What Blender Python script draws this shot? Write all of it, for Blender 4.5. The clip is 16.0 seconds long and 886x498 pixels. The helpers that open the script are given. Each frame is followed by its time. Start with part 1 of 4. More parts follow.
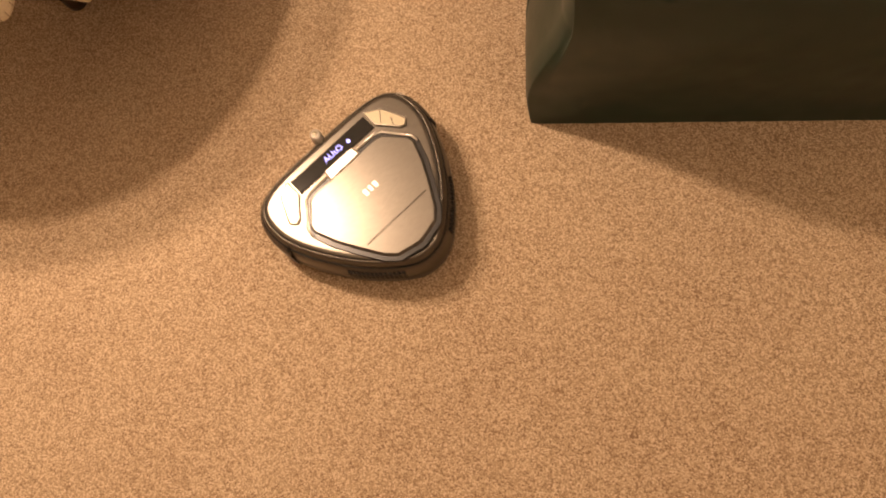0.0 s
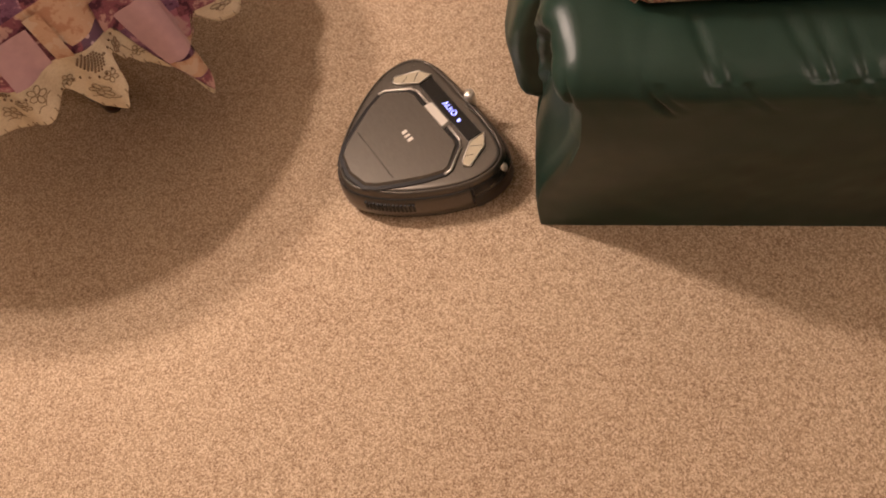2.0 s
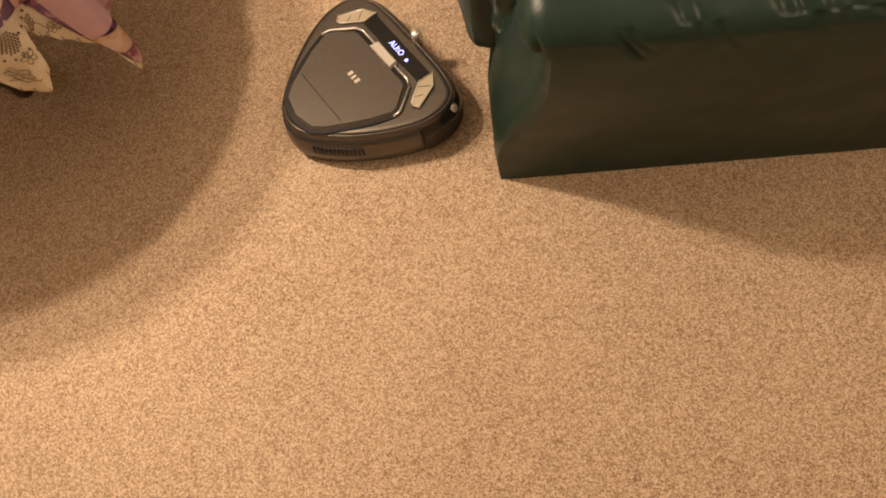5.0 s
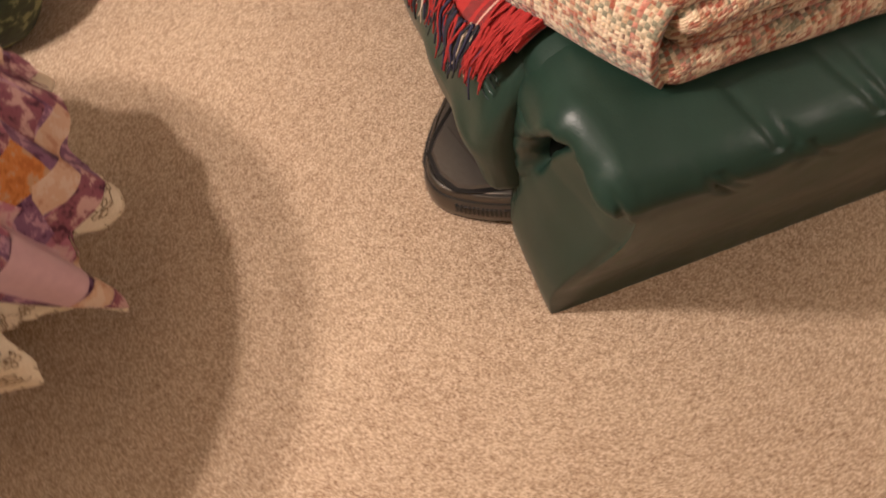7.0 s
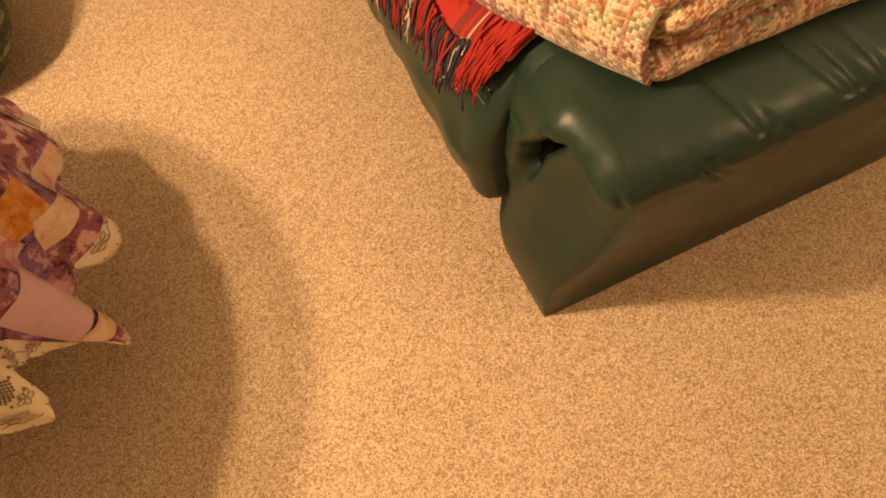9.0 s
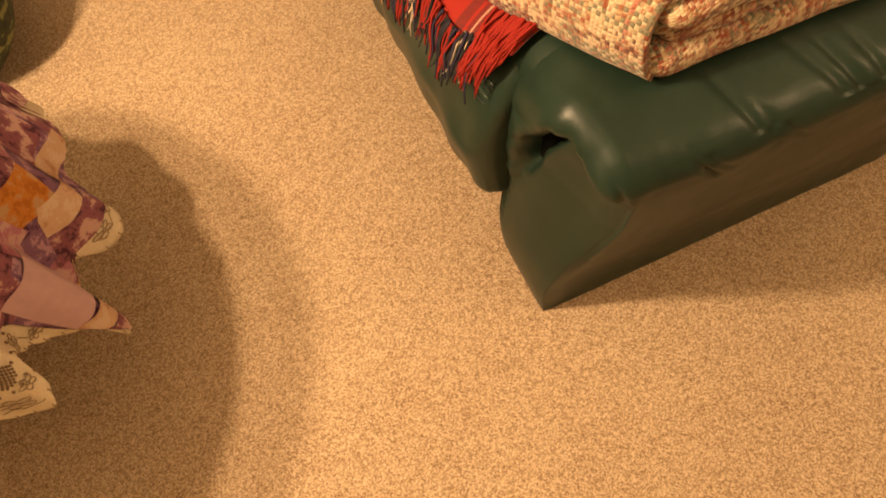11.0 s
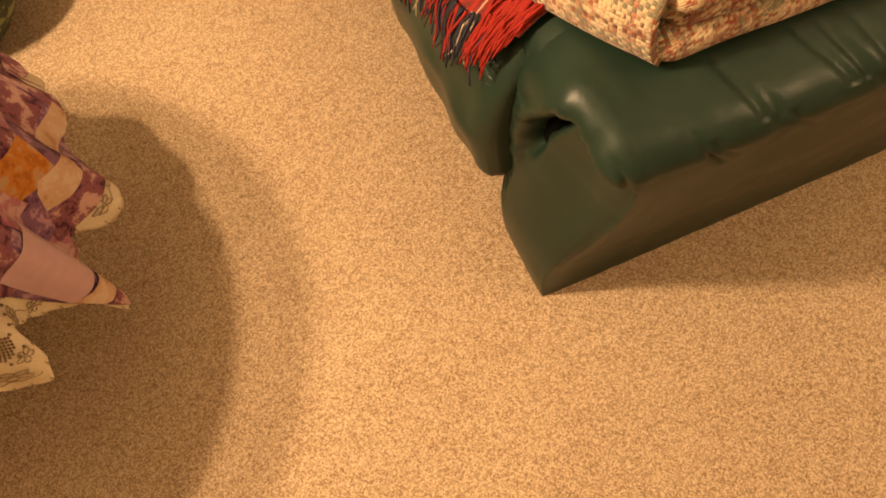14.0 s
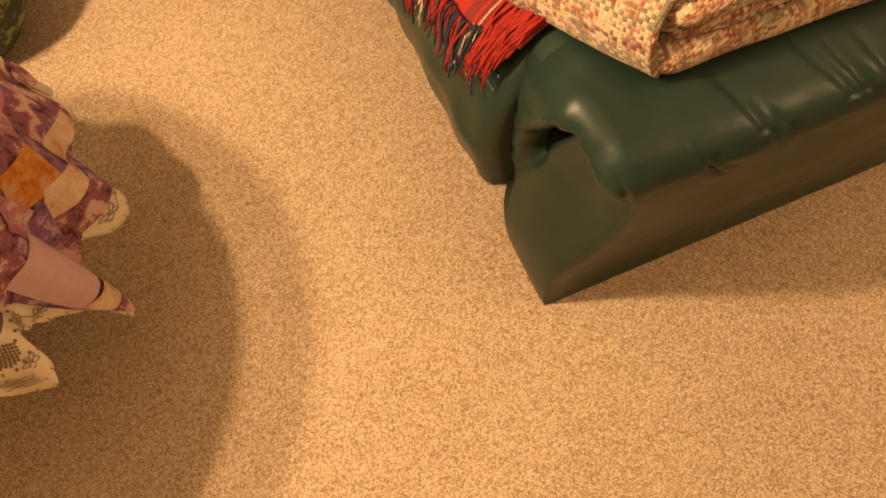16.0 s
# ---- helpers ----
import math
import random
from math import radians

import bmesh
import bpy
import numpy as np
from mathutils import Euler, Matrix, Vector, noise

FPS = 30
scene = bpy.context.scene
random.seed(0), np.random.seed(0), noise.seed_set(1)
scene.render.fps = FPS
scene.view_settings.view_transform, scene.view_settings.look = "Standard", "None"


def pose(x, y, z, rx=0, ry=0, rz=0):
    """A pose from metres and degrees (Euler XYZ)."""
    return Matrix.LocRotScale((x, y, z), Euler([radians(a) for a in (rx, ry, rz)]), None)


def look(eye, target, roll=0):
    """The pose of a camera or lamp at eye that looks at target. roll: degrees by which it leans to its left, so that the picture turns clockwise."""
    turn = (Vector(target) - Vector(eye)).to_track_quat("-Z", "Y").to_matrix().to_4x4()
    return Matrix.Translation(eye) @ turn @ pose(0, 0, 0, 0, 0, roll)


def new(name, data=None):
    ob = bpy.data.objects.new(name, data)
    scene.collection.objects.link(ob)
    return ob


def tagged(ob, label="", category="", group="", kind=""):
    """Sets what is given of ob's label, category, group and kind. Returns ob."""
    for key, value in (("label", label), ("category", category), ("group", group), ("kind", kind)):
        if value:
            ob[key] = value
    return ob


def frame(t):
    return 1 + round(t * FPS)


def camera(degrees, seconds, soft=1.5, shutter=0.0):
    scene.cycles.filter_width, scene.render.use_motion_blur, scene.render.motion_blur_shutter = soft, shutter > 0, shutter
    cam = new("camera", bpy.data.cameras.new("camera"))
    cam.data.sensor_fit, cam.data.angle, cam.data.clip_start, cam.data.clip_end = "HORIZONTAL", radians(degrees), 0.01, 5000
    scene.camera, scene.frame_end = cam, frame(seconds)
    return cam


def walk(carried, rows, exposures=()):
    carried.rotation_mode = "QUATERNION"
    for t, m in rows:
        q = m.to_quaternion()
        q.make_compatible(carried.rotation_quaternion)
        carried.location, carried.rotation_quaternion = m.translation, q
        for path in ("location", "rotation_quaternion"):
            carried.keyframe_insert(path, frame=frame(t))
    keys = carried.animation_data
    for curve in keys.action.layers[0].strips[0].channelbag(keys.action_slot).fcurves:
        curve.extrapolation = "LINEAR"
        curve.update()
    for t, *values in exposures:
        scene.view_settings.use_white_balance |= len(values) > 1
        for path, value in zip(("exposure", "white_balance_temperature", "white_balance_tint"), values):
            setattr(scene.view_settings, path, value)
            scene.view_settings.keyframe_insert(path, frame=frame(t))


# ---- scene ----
cam = camera(62.0, 16.0, 1.8, 0.5)
PATH = [
    (0, (0.05, -0.572, 1.087), (-0.279, 0.04, -0.788), -25.8),
    (0.5, (0.044, -0.575, 1.086), (-0.259, 0.037, -0.794), -24.7),
    (1, (-0.014, -0.521, 1.098), (-0.212, 0.153, -0.775), -13.7),
    (1.5, (0.036, -0.568, 1.127), (-0.31, 0.289, -0.646), -17.6),
    (2, (0.052, -0.576, 1.124), (-0.307, 0.262, -0.656), -20.3),
    (2.5, (0.053, -0.57, 1.122), (-0.288, 0.241, -0.674), -21.3),
    (3, (0.056, -0.577, 1.117), (-0.28, 0.226, -0.684), -21.2),
    (3.5, (0.065, -0.574, 1.117), (-0.274, 0.233, -0.681), -21.0),
    (3.7, (0.059, -0.582, 1.111), (-0.249, 0.221, -0.694), -19.4),
    (5.8, (-0.045, -0.475, 1.11), (-0.18, 0.237, -0.754), -16.2),
    (6, (-0.018, -0.427, 1.084), (-0.255, 0.301, -0.764), -22.0),
    (6.1, (-0.043, -0.442, 1.112), (-0.258, 0.398, -0.69), -17.1),
    (6.2, (-0.055, -0.424, 1.125), (-0.275, 0.461, -0.655), -17.7),
    (6.4, (-0.016, -0.376, 1.083), (-0.257, 0.425, -0.734), -22.7),
    (6.7, (-0.06, -0.338, 1.09), (-0.196, 0.456, -0.741), -20.5),
    (7, (-0.153, -0.301, 1.088), (-0.111, 0.487, -0.75), -17.6),
    (7.3, (-0.181, -0.286, 1.089), (-0.117, 0.487, -0.755), -18.6),
    (7.5, (-0.212, -0.296, 1.109), (-0.006, 0.604, -0.665), -11.1),
    (7.7, (-0.202, -0.296, 1.111), (0.013, 0.6, -0.664), -11.4),
    (8, (-0.219, -0.307, 1.116), (0.027, 0.558, -0.671), -9.7),
    (8.5, (-0.227, -0.315, 1.11), (-0.025, 0.504, -0.704), -11.9),
    (11, (-0.235, -0.324, 1.114), (-0.029, 0.483, -0.705), -10.7),
    (11.5, (-0.236, -0.321, 1.11), (-0.035, 0.473, -0.714), -10.6),
    (12, (-0.237, -0.321, 1.112), (-0.033, 0.471, -0.714), -10.1),
    (12.5, (-0.238, -0.324, 1.113), (-0.028, 0.467, -0.712), -9.2),
    (13, (-0.239, -0.327, 1.114), (-0.023, 0.464, -0.71), -8.8),
    (13.5, (-0.24, -0.327, 1.109), (-0.031, 0.44, -0.725), -8.6),
    (14, (-0.241, -0.326, 1.11), (-0.043, 0.448, -0.724), -9.4),
    (14.5, (-0.241, -0.322, 1.11), (-0.051, 0.449, -0.726), -10.0),
    (15, (-0.242, -0.322, 1.11), (-0.047, 0.45, -0.725), -9.5),
    (15.5, (-0.238, -0.325, 1.116), (-0.045, 0.477, -0.705), -9.8),
    (16, (-0.233, -0.328, 1.117), (-0.048, 0.467, -0.709), -10.2),
]
# ---- exposure of the filming phone ----
EXPOSURES = [
    (0.0, 0.15, 7400, 27.5), (0.6, 0.11, 7450, 28.5), (1.0, 0.02, 7300, 27.5), (1.5, 0.20, 7000, 25.5), (2.0, 0.23, 5900, 26.0), (2.5, 0.23, 5650, 26.0),
    (3.0, 0.25, 5750, 19.5), (3.5, 0.28, 6000, 18.5), (5.8, 0.33, 6600, 22.5),
    (6.5, 0.27, 5600, 31.5), (7.0, 0.39, 5500, 21.5), (7.3, 0.44, 5800, 23.5), (7.8, 0.51, 6900, 22.5), (8.7, 0.485, 9300, 23.5), (16.0, 0.485, 9300, 23.5),
]

walk(cam, [(t, look(eye, target, roll)) for t, eye, target, roll in PATH], EXPOSURES)

# ---- world: a closed room at night, the sky gives next to nothing ----
world = bpy.data.worlds.new("night")
world.use_nodes = True
world.node_tree.nodes["Background"].inputs[0].default_value = (0.02, 0.018, 0.015, 1)
world.node_tree.nodes["Background"].inputs[1].default_value = 0.3
scene.world = world

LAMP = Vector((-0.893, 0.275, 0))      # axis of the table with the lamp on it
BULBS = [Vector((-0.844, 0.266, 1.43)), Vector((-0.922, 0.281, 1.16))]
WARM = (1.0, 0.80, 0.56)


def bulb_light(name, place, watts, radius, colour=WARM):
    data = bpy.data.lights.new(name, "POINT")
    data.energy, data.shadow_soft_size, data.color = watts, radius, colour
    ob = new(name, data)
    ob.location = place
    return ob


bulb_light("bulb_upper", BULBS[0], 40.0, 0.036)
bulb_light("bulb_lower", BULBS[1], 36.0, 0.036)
bulb_light("fill_light", (1.60, -0.75, 1.95), 26.5, 0.18)      # added fill from the right, no lamp is known there


# ---- materials ----
def material(name):
    mat = bpy.data.materials.new(name)
    mat.use_nodes = True
    nt = mat.node_tree
    return mat, nt, nt.nodes["Principled BSDF"]


def node(nt, kind, **settings):
    n = nt.nodes.new(kind)
    for key, value in settings.items():
        if key in n.inputs:
            n.inputs[key].default_value = value
    return n


def coords(nt, space="Object", scale=(1, 1, 1), turn=(0, 0, 0)):
    tc = nt.nodes.new("ShaderNodeTexCoord")
    mp = nt.nodes.new("ShaderNodeMapping")
    mp.inputs["Scale"].default_value = scale
    mp.inputs["Rotation"].default_value = turn
    nt.links.new(tc.outputs[space], mp.inputs["Vector"])
    return mp.outputs["Vector"]


def noise_tex(nt, vec, scale, detail=3.0, rough=0.55):
    n = node(nt, "ShaderNodeTexNoise", Scale=scale, Detail=detail, Roughness=rough)
    nt.links.new(vec, n.inputs["Vector"])
    return n.outputs["Fac"]


def ramp(nt, fac, stops):
    n = nt.nodes.new("ShaderNodeValToRGB")
    el = n.color_ramp.elements
    while len(el) < len(stops):
        el.new(0.5)
    for e, (p, c) in zip(el, stops):
        e.position, e.color = p, (*c, 1)
    nt.links.new(fac, n.inputs["Fac"])
    return n.outputs["Color"]


def mixed(nt, fac, a, b, blend="MIX"):
    n = nt.nodes.new("ShaderNodeMix")
    n.data_type, n.blend_type = "RGBA", blend
    for socket, value in ((n.inputs[0], fac), (n.inputs[6], a), (n.inputs[7], b)):
        if isinstance(value, (int, float)):
            socket.default_value = value
        elif isinstance(value, tuple):
            socket.default_value = (*value, 1)
        else:
            nt.links.new(value, socket)
    return n.outputs[2]


def bump(nt, bsdf, height, strength, distance=0.002, after=None):
    n = node(nt, "ShaderNodeBump", Strength=strength, Distance=distance)
    nt.links.new(height, n.inputs["Height"])
    if after is not None:
        nt.links.new(after, n.inputs["Normal"])
    nt.links.new(n.outputs["Normal"], bsdf.inputs["Normal"])
    return n.outputs["Normal"]


def maths(nt, op, a, b=0.0):
    n = nt.nodes.new("ShaderNodeMath")
    n.operation = op
    for socket, value in zip(n.inputs, (a, b)):
        if isinstance(value, (int, float)):
            socket.default_value = value
        else:
            nt.links.new(value, socket)
    return n.outputs[0]


def simple(name, colour, rough=0.5, metal=0.0, grain=0.0, grain_scale=200.0, emit=None, power=0.0):
    mat, nt, b = material(name)
    b.inputs["Base Color"].default_value = (*colour, 1)
    b.inputs["Roughness"].default_value = rough
    b.inputs["Metallic"].default_value = metal
    if grain:
        f = noise_tex(nt, coords(nt), grain_scale)
        col = ramp(nt, f, [(0.3, tuple(c * (1 - grain) for c in colour)), (0.7, tuple(min(1, c * (1 + grain)) for c in colour))])
        nt.links.new(col, b.inputs["Base Color"])
        bump(nt, b, f, 0.15, 0.0005)
    if emit:
        b.inputs["Emission Color"].default_value = (*emit, 1)
        b.inputs["Emission Strength"].default_value = power
    return mat


def carpet_material():
    mat, nt, b = material("carpet")
    v = coords(nt)
    fine = noise_tex(nt, v, 460, 2.5, 0.65)
    mid = noise_tex(nt, v, 60, 4, 0.65)
    big = noise_tex(nt, v, 3.2, 4, 0.6)
    vor = node(nt, "ShaderNodeTexVoronoi", Scale=470.0)
    nt.links.new(v, vor.inputs["Vector"])
    tuft = vor.outputs["Color"]
    sep = nt.nodes.new("ShaderNodeSeparateColor")
    nt.links.new(tuft, sep.inputs[0])
    fleck = maths(nt, "ADD", maths(nt, "MULTIPLY", sep.outputs[0], 0.52), maths(nt, "MULTIPLY", fine, 0.48))
    col = ramp(nt, fleck, [(0.26, (0.165, 0.085, 0.044)), (0.40, (0.35, 0.235, 0.145)), (0.51, (0.50, 0.37, 0.238)), (0.63, (0.64, 0.49, 0.335)), (0.76, (0.80, 0.65, 0.48))])
    col = mixed(nt, 0.17, col, ramp(nt, mid, [(0.36, (0.30, 0.21, 0.13)), (0.62, (0.60, 0.46, 0.31))]))
    col = mixed(nt, 0.24, col, ramp(nt, big, [(0.35, (0.38, 0.26, 0.17)), (0.65, (0.56, 0.43, 0.29))]))
    nt.links.new(col, b.inputs["Base Color"])
    b.inputs["Roughness"].default_value = 0.95
    b.inputs["Specular IOR Level"].default_value = 0.1
    b.inputs["Sheen Weight"].default_value = 0.15
    h = maths(nt, "ADD", maths(nt, "MULTIPLY", vor.outputs["Distance"], -1.2), fine)
    bump(nt, b, h, 0.42, 0.0025)
    return mat


def leather_material():
    mat, nt, b = material("green_leather")
    v = coords(nt)
    vor = node(nt, "ShaderNodeTexVoronoi", Scale=420.0)
    nt.links.new(v, vor.inputs["Vector"])
    wear = noise_tex(nt, v, 9, 5, 0.6)
    fold = noise_tex(nt, coords(nt, scale=(1, 1, 0.35)), 26, 3, 0.5)
    col = ramp(nt, wear, [(0.3, (0.0125, 0.029, 0.020)), (0.55, (0.016, 0.036, 0.025)), (0.8, (0.0205, 0.044, 0.030))])
    nt.links.new(col, b.inputs["Base Color"])
    nt.links.new(ramp(nt, wear, [(0.3, (0.30,) * 3), (0.7, (0.40,) * 3)]), b.inputs["Roughness"])
    b.inputs["Specular IOR Level"].default_value = 0.25
    n = bump(nt, b, vor.outputs["Distance"], 0.12, 0.0008)
    bump(nt, b, fold, 0.12, 0.005, n)
    return mat


def tweed_material():
    """Thick slubby yarn in a plain weave: bands of cream, rust and grey-green crossed by cream and rose."""
    mat, nt, b = material("tweed_wool")
    uv = coords(nt, "UV")
    warp_noise = node(nt, "ShaderNodeTexNoise", Scale=38.0, Detail=2.0)
    nt.links.new(uv, warp_noise.inputs["Vector"])
    uv = mixed(nt, 0.006, uv, warp_noise.outputs["Color"])
    sx = nt.nodes.new("ShaderNodeSeparateXYZ")
    nt.links.new(uv, sx.inputs[0])
    count = 200.0

    def yarn(axis, other, seed, stops):
        row = maths(nt, "FLOOR", maths(nt, "MULTIPLY", sx.outputs[axis], count))
        comb = nt.nodes.new("ShaderNodeCombineXYZ")
        nt.links.new(maths(nt, "MULTIPLY", row, 0.36), comb.inputs[0])
        nt.links.new(maths(nt, "MULTIPLY", sx.outputs[other], 6.0), comb.inputs[1])
        comb.inputs[2].default_value = seed
        band = noise_tex(nt, comb.outputs[0], 1.0, 1.0, 0.5)
        slub = nt.nodes.new("ShaderNodeCombineXYZ")
        nt.links.new(maths(nt, "MULTIPLY", row, 7.31), slub.inputs[0])
        nt.links.new(maths(nt, "MULTIPLY", sx.outputs[other], 60.0), slub.inputs[1])
        slub.inputs[2].default_value = seed + 3.0
        f = maths(nt, "ADD", band, maths(nt, "MULTIPLY", maths(nt, "SUBTRACT", noise_tex(nt, slub.outputs[0], 1.0, 2, 0.6), 0.5), 0.26))
        f = maths(nt, "ADD", maths(nt, "MULTIPLY", maths(nt, "SUBTRACT", f, 0.5), 2.1), 0.5)
        return ramp(nt, f, stops)

    cream, tan, rust, rose, green, brown = (0.76, 0.62, 0.42), (0.60, 0.42, 0.25), (0.34, 0.085, 0.045), (0.56, 0.24, 0.17), (0.21, 0.205, 0.135), (0.16, 0.06, 0.04)
    weft = yarn(1, 0, 5.0, [(0.28, green), (0.35, tan), (0.41, rust), (0.45, rose), (0.49, cream), (0.55, tan), (0.585, green), (0.62, rust), (0.67, cream), (0.74, brown)])
    warp = yarn(0, 1, 1.0, [(0.26, rust), (0.36, tan), (0.42, cream), (0.52, cream), (0.57, rust), (0.63, cream), (0.70, green), (0.80, rose)])
    ch = node(nt, "ShaderNodeTexChecker", Scale=count)
    nt.links.new(uv, ch.inputs["Vector"])
    col = mixed(nt, maths(nt, "ADD", maths(nt, "MULTIPLY", ch.outputs["Fac"], 0.76), 0.12), weft, warp)
    wx = maths(nt, "ABSOLUTE", maths(nt, "SINE", maths(nt, "MULTIPLY", sx.outputs[0], count * math.pi)))
    wy = maths(nt, "ABSOLUTE", maths(nt, "SINE", maths(nt, "MULTIPLY", sx.outputs[1], count * math.pi)))
    loft = maths(nt, "MULTIPLY", wx, wy)
    fuzz = noise_tex(nt, uv, 900, 2, 0.6)
    nt.links.new(mixed(nt, 1.0, col, ramp(nt, fuzz, [(0.3, (0.80,) * 3), (0.65, (1.0,) * 3)]), "MULTIPLY"), b.inputs["Base Color"])
    b.inputs["Roughness"].default_value = 0.95
    b.inputs["Specular IOR Level"].default_value = 0.1
    b.inputs["Sheen Weight"].default_value = 0.25
    bump(nt, b, maths(nt, "ADD", loft, maths(nt, "MULTIPLY", fuzz, 0.35)), 0.55, 0.0024)
    return mat


def tartan_material():
    mat, nt, b = material("tartan_wool")
    sx = nt.nodes.new("ShaderNodeSeparateXYZ")
    nt.links.new(coords(nt, "UV"), sx.inputs[0])
    red, black, navy, white = (0.34, 0.015, 0.009), (0.012, 0.012, 0.014), (0.014, 0.018, 0.05), (0.65, 0.55, 0.42)

    def sett(out):
        f = maths(nt, "FRACT", maths(nt, "MULTIPLY", maths(nt, "SUBTRACT", out, 0.25), 1.0 / 0.11))
        n = nt.nodes.new("ShaderNodeValToRGB")
        n.color_ramp.interpolation = "CONSTANT"
        stops = [(0, red), (0.56, navy), (0.66, black), (0.72, white), (0.745, black), (0.80, red), (0.84, black), (0.97, red)]
        el = n.color_ramp.elements
        while len(el) < len(stops):
            el.new(0.5)
        for e, (p, c) in zip(el, stops):
            e.position, e.color = p, (*c, 1)
        nt.links.new(f, n.inputs["Fac"])
        return n.outputs["Color"]

    wave = maths(nt, "FRACT", maths(nt, "MULTIPLY", maths(nt, "ADD", sx.outputs[0], sx.outputs[1]), 420))
    col = mixed(nt, maths(nt, "GREATER_THAN", wave, 0.5), sett(sx.outputs[0]), sett(sx.outputs[1]))
    nt.links.new(col, b.inputs["Base Color"])
    b.inputs["Roughness"].default_value = 0.92
    b.inputs["Sheen Weight"].default_value = 0.25
    bump(nt, b, wave, 0.3, 0.001)
    return mat


def floral(name, dark, mid, light, scale):
    mat, nt, b = material(name)
    v = coords(nt)
    f = noise_tex(nt, v, scale, 4, 0.65)
    col = ramp(nt, f, [(0.40, dark), (0.46, mid), (0.53, mid), (0.58, light)])
    nt.links.new(col, b.inputs["Base Color"])
    b.inputs["Roughness"].default_value = 0.75
    weave = noise_tex(nt, v, 900, 2)
    bump(nt, b, weave, 0.2, 0.0006)
    return mat


def dotted(name, ground, dot):
    mat, nt, b = material(name)
    vor = node(nt, "ShaderNodeTexVoronoi", Scale=75.0, Randomness=0.15)
    nt.links.new(coords(nt), vor.inputs["Vector"])
    nt.links.new(ramp(nt, vor.outputs["Distance"], [(0.26, dot), (0.32, ground)]), b.inputs["Base Color"])
    b.inputs["Roughness"].default_value = 0.7
    return mat


def lace_material():
    mat, nt, b = material("cotton_lace")
    uv = coords(nt, "UV")
    vor = node(nt, "ShaderNodeTexVoronoi", Scale=34.0, Randomness=0.8)
    nt.links.new(uv, vor.inputs["Vector"])
    weave = noise_tex(nt, uv, 260, 2, 0.6)
    soil = noise_tex(nt, uv, 14, 4, 0.6)
    col = ramp(nt, soil, [(0.35, (0.70, 0.59, 0.42)), (0.6, (0.82, 0.73, 0.56))])
    nt.links.new(mixed(nt, 0.25, col, ramp(nt, weave, [(0.35, (0.48, 0.38, 0.25)), (0.6, (0.80, 0.70, 0.54))])), b.inputs["Base Color"])
    b.inputs["Roughness"].default_value = 0.85
    bump(nt, b, maths(nt, "ADD", weave, vor.outputs["Distance"]), 0.4, 0.0015)
    return mat


def robot_metal():
    mat, nt, b = material("champagne_grey_metal")
    v = coords(nt, scale=(1, 14, 1))
    f = noise_tex(nt, v, 90, 3)
    nt.links.new(ramp(nt, f, [(0.3, (0.158, 0.142, 0.121)), (0.7, (0.195, 0.177, 0.152))]), b.inputs["Base Color"])
    b.inputs["Metallic"].default_value = 0.80
    b.inputs["Roughness"].default_value = 0.29
    return mat


M_CARPET, M_LEATHER, M_TWEED, M_TARTAN, M_LACE = carpet_material(), leather_material(), tweed_material(), tartan_material(), lace_material()
M_METAL = robot_metal()
M_SIDE = simple("brown_grey_plastic", (0.080, 0.067, 0.056), 0.28, 0.55, 0.06)
M_BUMPER = simple("black_bumper", (0.010, 0.009, 0.009), 0.30)
M_RIM = simple("champagne_rim", (0.125, 0.110, 0.092), 0.34, 0.8, 0.05)
M_DARKBUMP = simple("dark_brown_bumper", (0.030, 0.025, 0.021), 0.24, 0.4)
M_RUBBER = simple("black_rubber", (0.012, 0.012, 0.012), 0.7)
M_GLASS = simple("display_glass", (0.012, 0.011, 0.010), 0.08)
M_SILVER = simple("bright_silver", (0.85, 0.80, 0.72), 0.35, 0.75)
M_PANEL = simple("pearl_button_panel", (0.58, 0.51, 0.37), 0.30, 0.45, 0.10, 500)
M_GLOW = simple("display_light", (0.1, 0.1, 0.3), 0.5, 0, 0, 1, (0.35, 0.38, 1.0), 3.0)
M_STITCH = simple("dark_stitching", (0.010, 0.018, 0.014), 0.6)
# near-black for the stool's underside and for the shade inside its tuck
M_DARK = simple("dark_lining_and_shade", (0.004, 0.005, 0.004), 0.95)
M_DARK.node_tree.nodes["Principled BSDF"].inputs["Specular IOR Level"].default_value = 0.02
M_WALL = simple("cream_wall", (0.40, 0.35, 0.275), 0.9, 0, 0.04, 30)
M_CEIL = simple("white_ceiling", (0.76, 0.73, 0.67), 0.9, 0, 0.03, 40)
M_WOOD = simple("dark_wood", (0.045, 0.022, 0.012), 0.4, 0, 0.3, 60)
M_BRASS = simple("brass", (0.6, 0.42, 0.18), 0.3, 0.9, 0.1)
M_RED, M_BLACKY = simple("red_yarn", (0.30, 0.014, 0.009), 0.9, 0, 0.25, 500), simple("black_yarn", (0.014, 0.013, 0.018), 0.9, 0, 0.2, 500)
M_WHITEY, M_NAVY = simple("white_yarn", (0.52, 0.42, 0.32), 0.9, 0, 0.15, 500), simple("navy_yarn", (0.02, 0.018, 0.045), 0.9, 0, 0.2, 500)
M_CREAMY = simple("cream_yarn", (0.72, 0.56, 0.36), 0.9, 0, 0.2, 500)
M_THREAD = simple("tan_thread", (0.40, 0.30, 0.19), 0.8, 0, 0.2, 400)
M_EYELET = simple("lace_hole", (0.25, 0.17, 0.11), 0.95, 0, 0.1, 300)
M_GREENFAB = floral("green_leaf_fabric", (0.010, 0.018, 0.008), (0.024, 0.040, 0.014), (0.20, 0.22, 0.09), 27)
